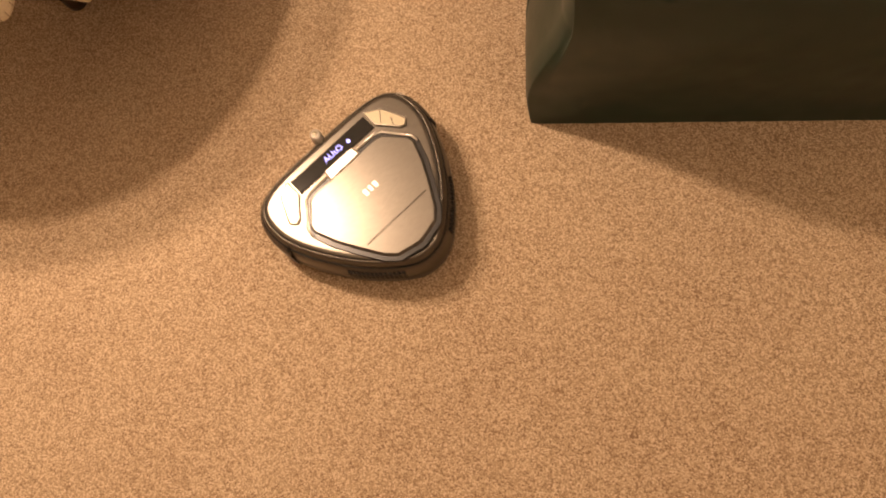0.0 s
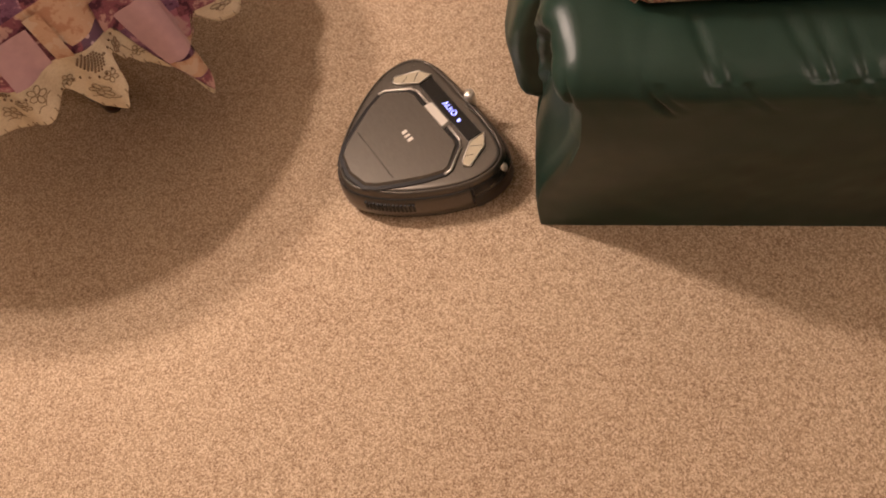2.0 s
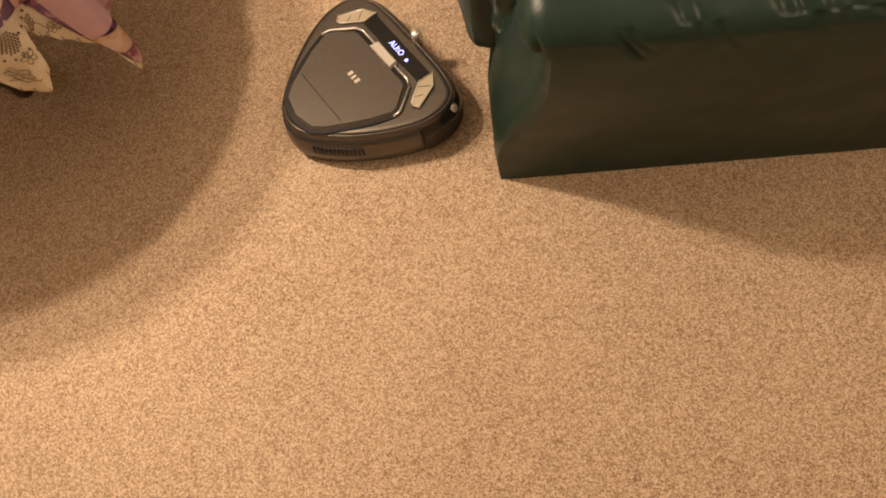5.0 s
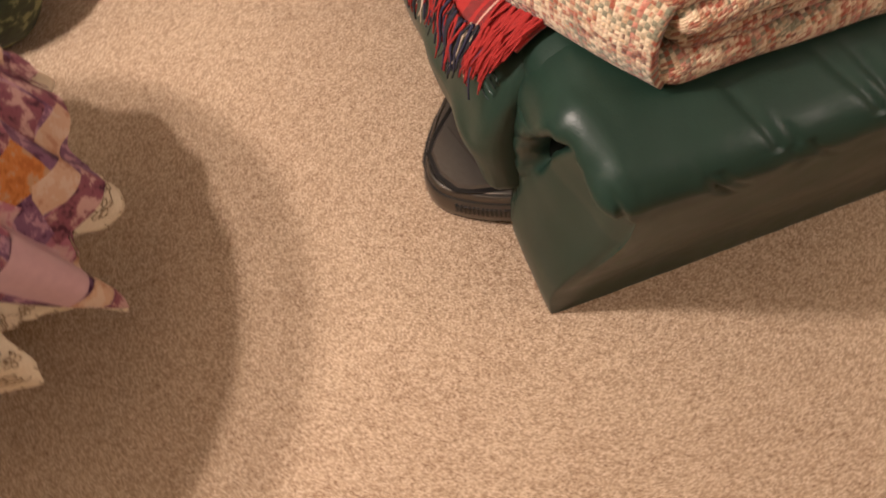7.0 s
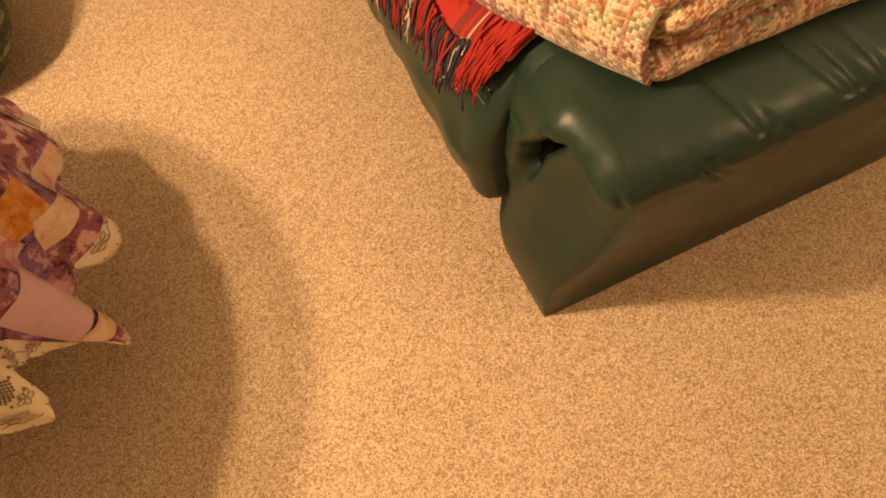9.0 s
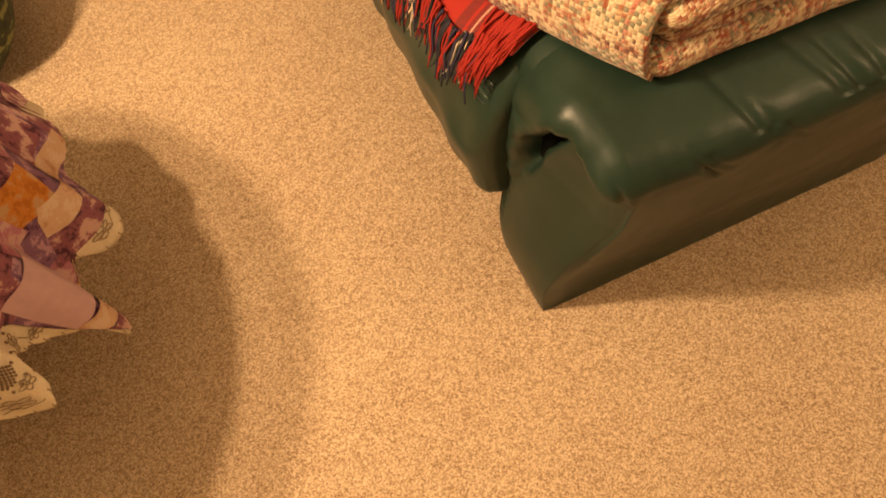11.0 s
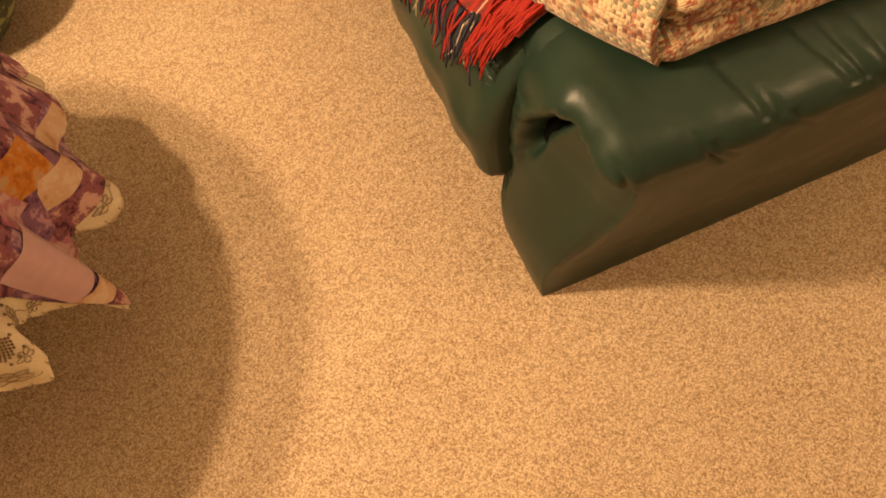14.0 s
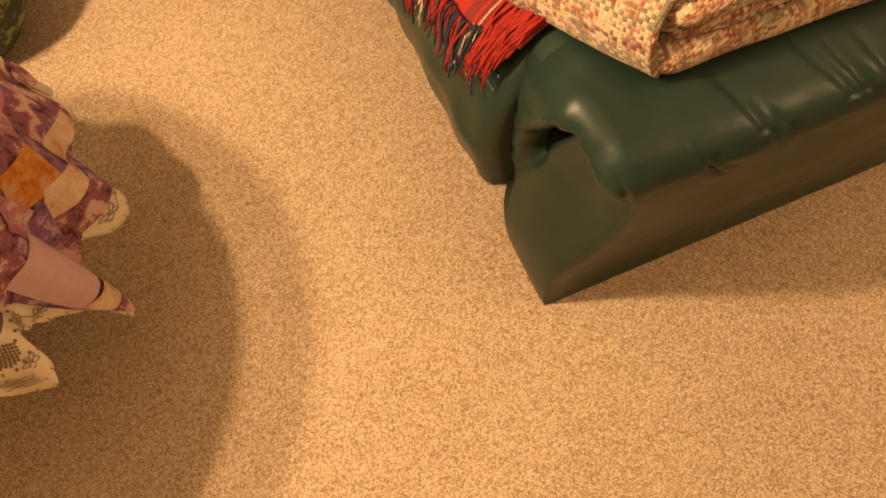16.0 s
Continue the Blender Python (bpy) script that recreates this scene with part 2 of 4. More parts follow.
PATCHES = [
    floral("plum_floral", (0.075, 0.015, 0.04), (0.26, 0.085, 0.12), (0.58, 0.36, 0.33), 34),
    simple("mauve_satin", (0.55, 0.35, 0.39), 0.42, 0, 0.05, 80),
    floral("orange_floral", (0.42, 0.13, 0.02), (0.55, 0.20, 0.04), (0.50, 0.30, 0.16), 55),
    floral("peach_print", (0.50, 0.27, 0.17), (0.62, 0.41, 0.28), (0.66, 0.50, 0.38), 30),
    dotted("purple_dotted", (0.15, 0.08, 0.14), (0.60, 0.45, 0.48)),
    floral("rose_print", (0.34, 0.10, 0.16), (0.46, 0.18, 0.24), (0.58, 0.36, 0.36), 34),
    floral("violet_print", (0.09, 0.025, 0.07), (0.22, 0.10, 0.19), (0.50, 0.28, 0.36), 30),
]


# ---- building helpers ----
def mesh_of(name, verts, faces, mat, smooth=True, uvs=None):
    me = bpy.data.meshes.new(name)
    me.from_pydata([tuple(v) for v in verts], [], faces)
    if uvs is not None:
        layer = me.uv_layers.new(name="uv")
        for loop in me.loops:
            layer.data[loop.index].uv = uvs[loop.vertex_index]
    bm = bmesh.new()
    bm.from_mesh(me)
    bmesh.ops.recalc_face_normals(bm, faces=bm.faces)
    bm.to_mesh(me)
    bm.free()
    me.polygons.foreach_set("use_smooth", [smooth] * len(me.polygons))
    me.materials.append(mat)
    me.update()
    return me


def part(name, me, parent=None, label=""):
    ob = new(name, me)
    ob.parent = parent
    return tagged(ob, label) if label else ob


def smooth01(a, b, x):
    t = min(1.0, max(0.0, (x - a) / (b - a)))
    return t * t * (3 - 2 * t)


def cushion(lo, hi, r, counts, shape=None):
    """Points and faces of a box with rounded edges on a fine grid; shape(p, n) moves each point."""
    lo, hi = Vector(lo), Vector(hi)

    def line(a, b, n):
        inner = [a + (b - a) * i / n for i in range(1, n)]
        edge = [a + r * k / 4 for k in range(0, 5)] + [b - r * k / 4 for k in range(0, 5)]
        out = []
        for v in sorted(inner + edge):
            if not out or v - out[-1] > 1e-5:
                out.append(v)
        return out

    ax = [line(lo[k], hi[k], counts[k]) for k in range(3)]
    index, verts, faces = {}, [], []

    def vert(p):
        key = tuple(round(c, 6) for c in p)
        if key not in index:
            q = Vector([min(max(p[k], lo[k] + r), hi[k] - r) for k in range(3)])
            d = p - q
            n = d.normalized()
            s = q + n * r
            if shape:
                s = shape(s, n)
            index[key] = len(verts)
            verts.append(s)
        return index[key]

    for k in range(3):
        u, w = (k + 1) % 3, (k + 2) % 3
        for side in (lo[k], hi[k]):
            for i in range(len(ax[u]) - 1):
                for j in range(len(ax[w]) - 1):
                    quad = []
                    for a, b in ((i, j), (i + 1, j), (i + 1, j + 1), (i, j + 1)):
                        p = Vector((0, 0, 0))
                        p[k], p[u], p[w] = side, ax[u][a], ax[w][b]
                        quad.append(vert(p))
                    faces.append(quad if side == hi[k] else quad[::-1])
    return verts, faces


def lathe(profile, n=48, centre=(0, 0)):
    verts = [(centre[0] + r * math.cos(2 * math.pi * i / n), centre[1] + r * math.sin(2 * math.pi * i / n), z) for r, z in profile for i in range(n)]
    faces = [(k * n + i, k * n + (i + 1) % n, (k + 1) * n + (i + 1) % n, (k + 1) * n + i) for k in range(len(profile) - 1) for i in range(n)]
    faces += [list(range(n))[::-1], [(len(profile) - 1) * n + i for i in range(n)]]
    return verts, faces


def tube(points, radius, n=5, taper=1.0):
    verts, faces = [], []
    pts = [Vector(p) for p in points]
    for k, p in enumerate(pts):
        d = (pts[min(k + 1, len(pts) - 1)] - pts[max(k - 1, 0)]).normalized()
        a = d.orthogonal().normalized()
        b = d.cross(a)
        r = radius * (1 + (taper - 1) * k / (len(pts) - 1))
        verts += [p + a * r * math.cos(2 * math.pi * i / n) + b * r * math.sin(2 * math.pi * i / n) for i in range(n)]
    for k in range(len(pts) - 1):
        faces += [(k * n + i, k * n + (i + 1) % n, (k + 1) * n + (i + 1) % n, (k + 1) * n + i) for i in range(n)]
    faces += [list(range(n))[::-1], [(len(pts) - 1) * n + i for i in range(n)]]
    return verts, faces


def slab(outline, z0, z1, edge=0.0):
    """A plate over an outline of (x, y), with a small chamfer at its top."""
    n = len(outline)
    c = sum((Vector(p) for p in outline), Vector((0, 0))) / n
    ring = [(p[0], p[1], z0) for p in outline] + [(p[0], p[1], z1 - edge) for p in outline]
    shrink = []
    for p in outline:
        d = c - Vector(p)
        q = Vector(p) + d.normalized() * edge
        shrink.append((q.x, q.y, z1))
    verts = ring + shrink
    faces = [(k * n + i, k * n + (i + 1) % n, (k + 1) * n + (i + 1) % n, (k + 1) * n + i) for k in range(2) for i in range(n)]
    faces += [list(range(n))[::-1], [2 * n + i for i in range(n)]]
    return verts, faces


def spline(points, per=8):
    """A closed Catmull-Rom curve through (x, y) points."""
    n, out = len(points), []
    for i in range(n):
        p0, p1, p2, p3 = (Vector(points[(i + k) % n]) for k in (-1, 0, 1, 2))
        for s in range(per):
            t = s / per
            out.append(0.5 * ((2 * p1) + (p2 - p0) * t + (2 * p0 - 5 * p1 + 4 * p2 - p3) * t * t + (3 * p1 - p0 - 3 * p2 + p3) * t ** 3))
    return out


def inset(outline, d):
    n, out = len(outline), []
    for i in range(n):
        t = (outline[(i + 1) % n] - outline[i - 1]).normalized()
        out.append(outline[i] + Vector((-t.y, t.x)) * d)
    return out


# ---- the room ----
ROOM = (-2.6, -2.3, 2.4, 2.9)       # x0, y0, x1, y1
x0, y0, x1, y1 = ROOM


def box_mesh(name, lo, hi, mat):
    v = [(x, y, z) for x in (lo[0], hi[0]) for y in (lo[1], hi[1]) for z in (lo[2], hi[2])]
    f = [(0, 1, 3, 2), (4, 6, 7, 5), (0, 4, 5, 1), (2, 3, 7, 6), (0, 2, 6, 4), (1, 5, 7, 3)]
    return mesh_of(name, v, f, mat, False)


tagged(new("floor", box_mesh("floor", (x0, y0, -0.05), (x1, y1, 0.0), M_CARPET)), "beige and brown flecked short-pile carpet", "carpet", kind="structure")
tagged(new("ceiling", box_mesh("ceiling", (x0, y0, 2.4), (x1, y1, 2.5), M_CEIL)), "plain white painted ceiling", "ceiling", kind="structure")
for wname, lo, hi in (("wall_south", (x0 - 0.1, y0 - 0.1, 0), (x1 + 0.1, y0, 2.4)), ("wall_north", (x0 - 0.1, y1, 0), (x1 + 0.1, y1 + 0.1, 2.4)),
                      ("wall_west", (x0 - 0.1, y0, 0), (x0, y1, 2.4)), ("wall_east", (x1, y0, 0), (x1 + 0.1, y1, 2.4))):
    tagged(new(wname, box_mesh(wname, lo, hi, M_WALL)), "plain cream painted wall", "wall", kind="structure")


# ---- the green leather footstool ----
def crease(p, a, b, width, depth):
    """How far a point near the line a-b (x, z or x, y pairs) sinks."""
    ab, ap = b - a, p - a
    t = max(0.0, min(1.0, ap.dot(ab) / ab.length_squared))
    d = (ap - ab * t).length
    return depth * math.exp(-(d / width) ** 2) * math.sin(math.pi * min(1, max(0, 0.08 + 0.84 * t)))


SEAT_Z = 0.46
LIP = [(-0.09, 0.380), (-0.02, 0.392), (0.012, 0.405), (0.034, 0.422), (0.062, 0.410), (0.090, 0.370), (0.112, 0.328), (0.122, 0.26)]


def droop(x, y):
    """The seat's side edges fall away in a wide round."""
    d = min(0.108, max(0.0, 0.07 - x, x - 0.56))
    return 0.11 - math.sqrt(0.11 ** 2 - d * d) + 0.022 * smooth01(0.32, 0.15, y) * smooth01(0.06, -0.02, x)


def beyond_lip(y, z):
    """Signed distance from the lower lip of the roll's end: positive on the roll."""
    best, sign = 9.0, 1.0
    q = Vector((y, z))
    for a, b in zip(LIP, LIP[1:]):
        a, b = Vector(a), Vector(b)
        ab = b - a
        t = max(0.0, min(1.0, (q - a).dot(ab) / ab.length_squared))
        d = (q - a - ab * t).length
        if d < best:
            best = d
            sign = 1.0 if ab.x * (q.y - a.y) - ab.y * (q.x - a.x) > 0 else -1.0
    return best * sign


def build_footstool():
    stool = new("footstool")
    tagged(stool, "dark green leather footstool with a rolled front edge", "footstool")

    creases = []
    rnd = random.Random(4)
    for x in (0.118, 0.165, 0.205, 0.262, 0.300, 0.335, 0.372, 0.41, 0.455, 0.50, 0.545, 0.58):
        lean = rnd.uniform(0.045, 0.085)
        y_a, y_b = rnd.uniform(0.01, 0.09), rnd.uniform(-0.075, -0.03)
        creases.append((Vector((x, y_a)), Vector((x + lean, y_b)), rnd.uniform(0.0035, 0.0070), rnd.uniform(0.0035, 0.0068)))
    creases.append((Vector((0.125, -0.01)), Vector((0.158, -0.072)), 0.0042, 0.0085))

    def front(p, n):
        x, y, z = p
        up = z / SEAT_Z
        # behind the panel only the upholstery goes on, under the seat
        back = smooth01(0.135, 0.165, p.y)
        if p.z < 0.40:
            z += (0.40 - z) * back
        z -= 0.032 * smooth01(0.11, 0.235, p.y) * smooth01(0.38, 0.45, p.z)
        x += 0.055 * smooth01(0.140, 0.185, p.y) * smooth01(0.12, 0.0, p.x)
        # the padded face swells towards the roll and is drawn in at the floor
        y -= 0.048 * smooth01(0.05, 0.9, up) * smooth01(0.14, 0.0, p.y)
        y -= 0.008 * math.sin(math.pi * min(1, max(0, p.x / 0.62))) * smooth01(0.05, 0.5, up)
        z -= 0.020 * smooth01(0.085, 0.0, p.y) * smooth01(0.36, 0.45, p.z)
        gather = 0.0
        if n.x < 0.3 and p.x < 0.2:
            # the side leans in; the roll's end arches over it
            edge = smooth01(0.13, 0.0, p.x)
            d = beyond_lip(y, z)
            f = smooth01(-0.005, 0.011, d)
            roll_in = 0.026 * smooth01(0.11, 0.0, y)
            facing = smooth01(0.05, -0.65, n.x)
            x += edge * (f * roll_in + (1 - f) * roll_in * smooth01(0.03, 0.36, p.z))
            x += edge * facing * (1 - f) * 0.019 * smooth01(0.03, 0.36, p.z)
            x -= 0.006 * math.exp(-((d - 0.02) / 0.017) ** 2) * edge * facing
            x -= 0.010 * math.sin(math.pi * min(1.0, max(0.0, p.z / 0.3))) * edge * (1 - f)
            x -= 0.012 * smooth01(0.25, 0.05, p.z) * edge
            x += 0.036 * math.exp(-((d + 0.009) / 0.008) ** 2) * edge * smooth01(0.050, 0.085, y) * smooth01(0.25, 0.30, p.z)
            z -= droop(p.x, y) * smooth01(0.055, 0.13, y) * smooth01(0.36, 0.43, p.z)
            along = math.atan2(z - 0.36, y - 0.05)
            gather = 0.0016 * math.sin(along * 17 + 3 * noise.noise(Vector((y * 30, z * 30, 5)))) * math.exp(-((d - 0.012) / 0.014) ** 2) * edge * facing * smooth01(-0.01, 0.03, y)
        # the padding stands square on the floor
        flat = Vector((n.x, n.y, 0))
        if flat.length > 0.3 and p.y < 0.2:
            flat.normalize()
            push = 0.034 * (1 / max(abs(flat.x), abs(flat.y)) - 1) * smooth01(0.30, 0.0, p.z) * 0.75
            x, y = x + flat.x * push, y + flat.y * push
        sink = 0.0
        if p.z > 0.33 and p.x > 0.06:
            along = p.y if n.z > 0.7 else p.z - SEAT_Z
            for a, b, w, dd in creases:
                sink += crease(Vector((p.x, along)), a, b, w, dd)
        if n.x < 0.5 and p.x < 0.09 and p.z > 0.3:
            # short fold where the roll's end turns into the front
            sink += crease(Vector((x, z)), Vector((0.034, 0.428)), Vector((0.046, 0.382)), 0.004, 0.007) * smooth01(0.05, 0.0, p.y)
        q = Vector((x, y, z)) - n * sink + n * gather
        q += n * 0.0028 * noise.noise(Vector((p.x * 9, p.y * 9, p.z * 9))) * smooth01(0.0, 0.06, p.z)
        q += n * 0.0008 * noise.noise(Vector((p.x * 40, p.y * 14, p.z * 22)))
        q.z = max(q.z, 0.0)
        return q

    v, f = cushion((0.0, 0.0, -0.035), (0.63, 0.240, SEAT_Z), 0.034, (160, 62, 96), front)
    part("front_roll", mesh_of("front_roll", v, f, M_LEATHER), stool, "padded front panel with a creased roll on top")

    def seat(p, n):
        q = Vector(p)
        q.z -= droop(p.x, p.y) * smooth01(0.30, 0.40, p.z)
        q.z += 0.008 * math.sin(math.pi * min(1, max(0, (p.x + 0.05) / 0.70))) * (1 if n.z > 0.2 else 0)
        q += n * 0.003 * noise.noise(Vector((p.x * 7, p.y * 7, p.z * 7)))
        return q

    v, f = cushion((0.014, 0.120, 0.30), (0.616, 0.86, SEAT_Z - 0.006), 0.014, (70, 70, 14), seat)
    part("seat", mesh_of("seat", v, f, M_LEATHER), stool)

    def side(sign):
        def shape(p, n):
            q = Vector(p)
            mid = 0.28
            q.x += sign * 0.022 * math.cos((p.z - mid) / 0.17 * math.pi / 2) * (1 if n.x * sign > 0 else 0.2)
            q.z -= droop(p.x, p.y) * smooth01(0.22, 0.42, p.z)
            fold = 0.0024 * math.sin(p.y * 60 + 3 * noise.noise(Vector((p.y * 6, p.z * 5, 1)))) * smooth01(0.45, 0.25, p.z)
            q += n * fold * (1 if abs(n.x) > 0.5 else 0)
            q += n * 0.003 * noise.noise(Vector((p.x * 12, p.y * 12, p.z * 12)))
            return q
        return shape

    for sign, a, b in ((-1, -0.035, 0.12), (1, 0.51, 0.665)):
        v, f = cushion((a, 0.140, 0.145), (b, 0.86, SEAT_Z - 0.005), 0.038, (14, 90, 26), side(sign))
        part("side_panel", mesh_of("side_panel", v, f, M_LEATHER), stool)

    # double-stitched seam along the side's upper edge, between two puffed welts
    on_side = side(-1)

    def edge_line(y, deg, lift):
        n = Vector((-math.sin(math.radians(deg)), 0, math.cos(math.radians(deg))))
        c = Vector((-0.035 + 0.038, y, SEAT_Z - 0.005 - 0.038))
        round_off = math.sqrt(0.038 ** 2 - min(0.036, max(0.0, 0.178 - y)) ** 2)
        return on_side(c + n * round_off, n) + n * lift

    for deg, rad, lift, mat, label in ((26, 0.0036, -0.0018, M_LEATHER, "puffed leather welt"), (34, 0.0012, 0.0004, M_STITCH, "dark double-stitched seam"),
                                       (42, 0.0036, -0.0018, M_LEATHER, "puffed leather welt"), (50, 0.0012, 0.0004, M_STITCH, "dark double-stitched seam")):
        pts = [edge_line(0.156 + 0.003 * k if k < 10 else 0.186 + 0.63 * (k - 10) / 50, deg, lift - 0.006 * smooth01(4, 0, k)) for k in range(61)]
        v, f = tube(pts, rad, 8)
        part("seam" if mat is M_STITCH else "welt", mesh_of("seam", v, f, mat), stool, label)

    # gathered tuck at the end of the roll
    def tongue(p, n):
        q = Vector(p) + n * 0.0025 * noise.noise(Vector((p.x * 60, p.y * 60, p.z * 60)))
        q.y += 0.014 * smooth01(0.33, 0.39, p.z)
        return q

    v, f = cushion((0.004, 0.128, 0.292), (0.030, 0.150, 0.372), 0.010, (8, 8, 14), tongue)
    tuck = part("tuck", mesh_of("tuck", v, f, M_LEATHER), stool, "gathered leather tuck")
    for dy in (0.0, 0.006):
        pts = [(0.0034, 0.136 + dy, 0.318), (0.0028, 0.139 + dy, 0.334), (0.0032, 0.144 + dy, 0.350)]
        v, f = tube(pts, 0.0010, 5)
        part("tuck_stitch", mesh_of("tuck_stitch", v, f, M_STITCH), tuck)
    # solid black block: the hollow's deep shade put in as colour
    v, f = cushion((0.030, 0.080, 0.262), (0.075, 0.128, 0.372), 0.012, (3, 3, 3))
    part("tuck_shade_block", mesh_of("tuck_shade_block", v, f, M_DARK), stool, "black block standing in for the shade in the tuck's hollow")
    for x, y in ((0.06, 0.80), (0.57, 0.80)):
        v, f = lathe([(0.018, 0.0), (0.022, 0.01), (0.024, 0.16)], 20, (x, y))
        part("leg", mesh_of("leg", v, f, M_WOOD), stool, "short dark wooden leg")
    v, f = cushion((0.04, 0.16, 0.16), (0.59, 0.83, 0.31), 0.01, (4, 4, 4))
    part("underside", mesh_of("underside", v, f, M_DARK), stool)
    return stool


build_footstool()


# ---- folded tweed blanket ----
def build_blanket():
    blanket = new("folded_blanket")
    tagged(blanket, "thick cream, rust and grey-green tweed blanket folded in layers", "blanket")
    # local frame: near corner, front edge along u, left edge along w
    base = Vector((0.114, 0.040, SEAT_Z + 0.004))
    u, w = Vector((1.0, -0.025, 0)).normalized(), Vector((-0.42, 0.91, 0)).normalized()
    L, D = 0.315, 0.36

    def layer(z0, z1, du, dw, length, depth, seed, sag=0.0):
        r = (z1 - z0) / 2 * 0.98

        def shape(p, n):
            wob = 0.005 * noise.noise(Vector((p.x * 9 + seed, p.y * 9, seed)))
            q = base + u * (p.x + du) + w * (p.y + dw) + Vector((0, 0, p.z))
            q.z += wob * smooth01(0.0, 0.02, p.z) - sag * smooth01(0.10, 0.32, p.x) * smooth01(0.0, 0.05, p.z)
            q += (u * n.x + w * n.y) * 0.005 * noise.noise(Vector((p.x * 14 + seed, p.y * 14, 3 + seed)))
            return q

        v, f = cushion((0, 0, z0), (length, depth, z1), r, (60, 50, 4), shape)
        uvs = [((p - base).dot(u) + seed, -(p - base).dot(w) - (p.z - base.z) * 1.2 + seed * 0.37) for p in v]
        part("blanket_fold", mesh_of("blanket_fold", v, f, M_TWEED, True, uvs), blanket)

    layer(0.0, 0.036, 0.000, -0.004, L, D, 0.1)
    layer(0.036, 0.063, 0.024, 0.010, L - 0.03, D - 0.02, 0.7, 0.004)
    layer(0.062, 0.088, 0.018, 0.006, L - 0.03, D - 0.03, 1.3, 0.010)
    layer(0.087, 0.106, 0.014, 0.022, L - 0.03, D - 0.04, 1.9, 0.018)

    # the outer turn wraps the left side, from under the stack to over its top
    prof = [(0.006, 0.006), (0.0, 0.010), (-0.005, 0.022), (-0.006, 0.042), (-0.001, 0.066), (0.008, 0.086), (0.022, 0.102), (0.045, 0.111),
            (0.09, 0.114), (0.14, 0.112), (0.19, 0.106), (0.24, 0.100), (0.285, 0.094)]
    nw, m = 60, len(prof)
    verts, faces, uvs = [], [], []
    for j in range(nw + 1):
        wv = 0.004 + (D - 0.004) * j / nw
        arc = 0
        for i, (a, z) in enumerate(prof):
            if i:
                arc += math.hypot(a - prof[i - 1][0], z - prof[i - 1][1])
            wob = 0.006 * noise.noise(Vector((wv * 11, z * 14 + a * 5, 9)))
            swell = 0.024 * math.sin(math.pi * min(1.0, j / nw * 1.15)) ** 2
            lean = 0.026 * (z / 0.11) ** 1.5
            p = base + u * (a - swell * max(0.0, 1 - i / 7) + wob) + w * (wv + lean) + Vector((0, 0, max(0.0, z + wob * 0.5 * min(1, i / 3) - 0.006 * smooth01(0.03, 0.0, wv) * (z / 0.11))))
            verts.append(p)
            uvs.append((wv + 0.4, arc + 0.11))
    for j in range(nw):
        for i in range(m - 1):
            faces.append((j * m + i, j * m + i + 1, (j + 1) * m + i + 1, (j + 1) * m + i))
    turn = part("outer_turn", mesh_of("outer_turn", verts, faces, M_TWEED, True, uvs), blanket)
    smoother = turn.modifiers.new("round", "SUBSURF")
    smoother.levels = smoother.render_levels = 1
    thick = turn.modifiers.new("thickness", "SOLIDIFY")
    thick.thickness, thick.offset = 0.011, 0.0
    rnd = random.Random(2)
    for k in range(10):
        p = base + u * (-0.018 + rnd.uniform(-0.006, 0.008)) + w * (D * 0.62 + 0.005 * k) + Vector((0, 0, 0.046 + 0.012 * rnd.random()))
        d = (-u + w * rnd.uniform(-0.35, 0.25)).normalized()
        pts = [p + d * s * 0.036 + Vector((0, 0, -0.026 * s * s + 0.003 * math.sin(6 * s + k))) for s in (0, 0.25, 0.5, 0.75, 1.0)]
        v, f = tube(pts, 0.0023, 6, 0.6)
        part("tassel", mesh_of("tassel", v, f, M_CREAMY), blanket, "short cream wool tassel")


build_blanket()


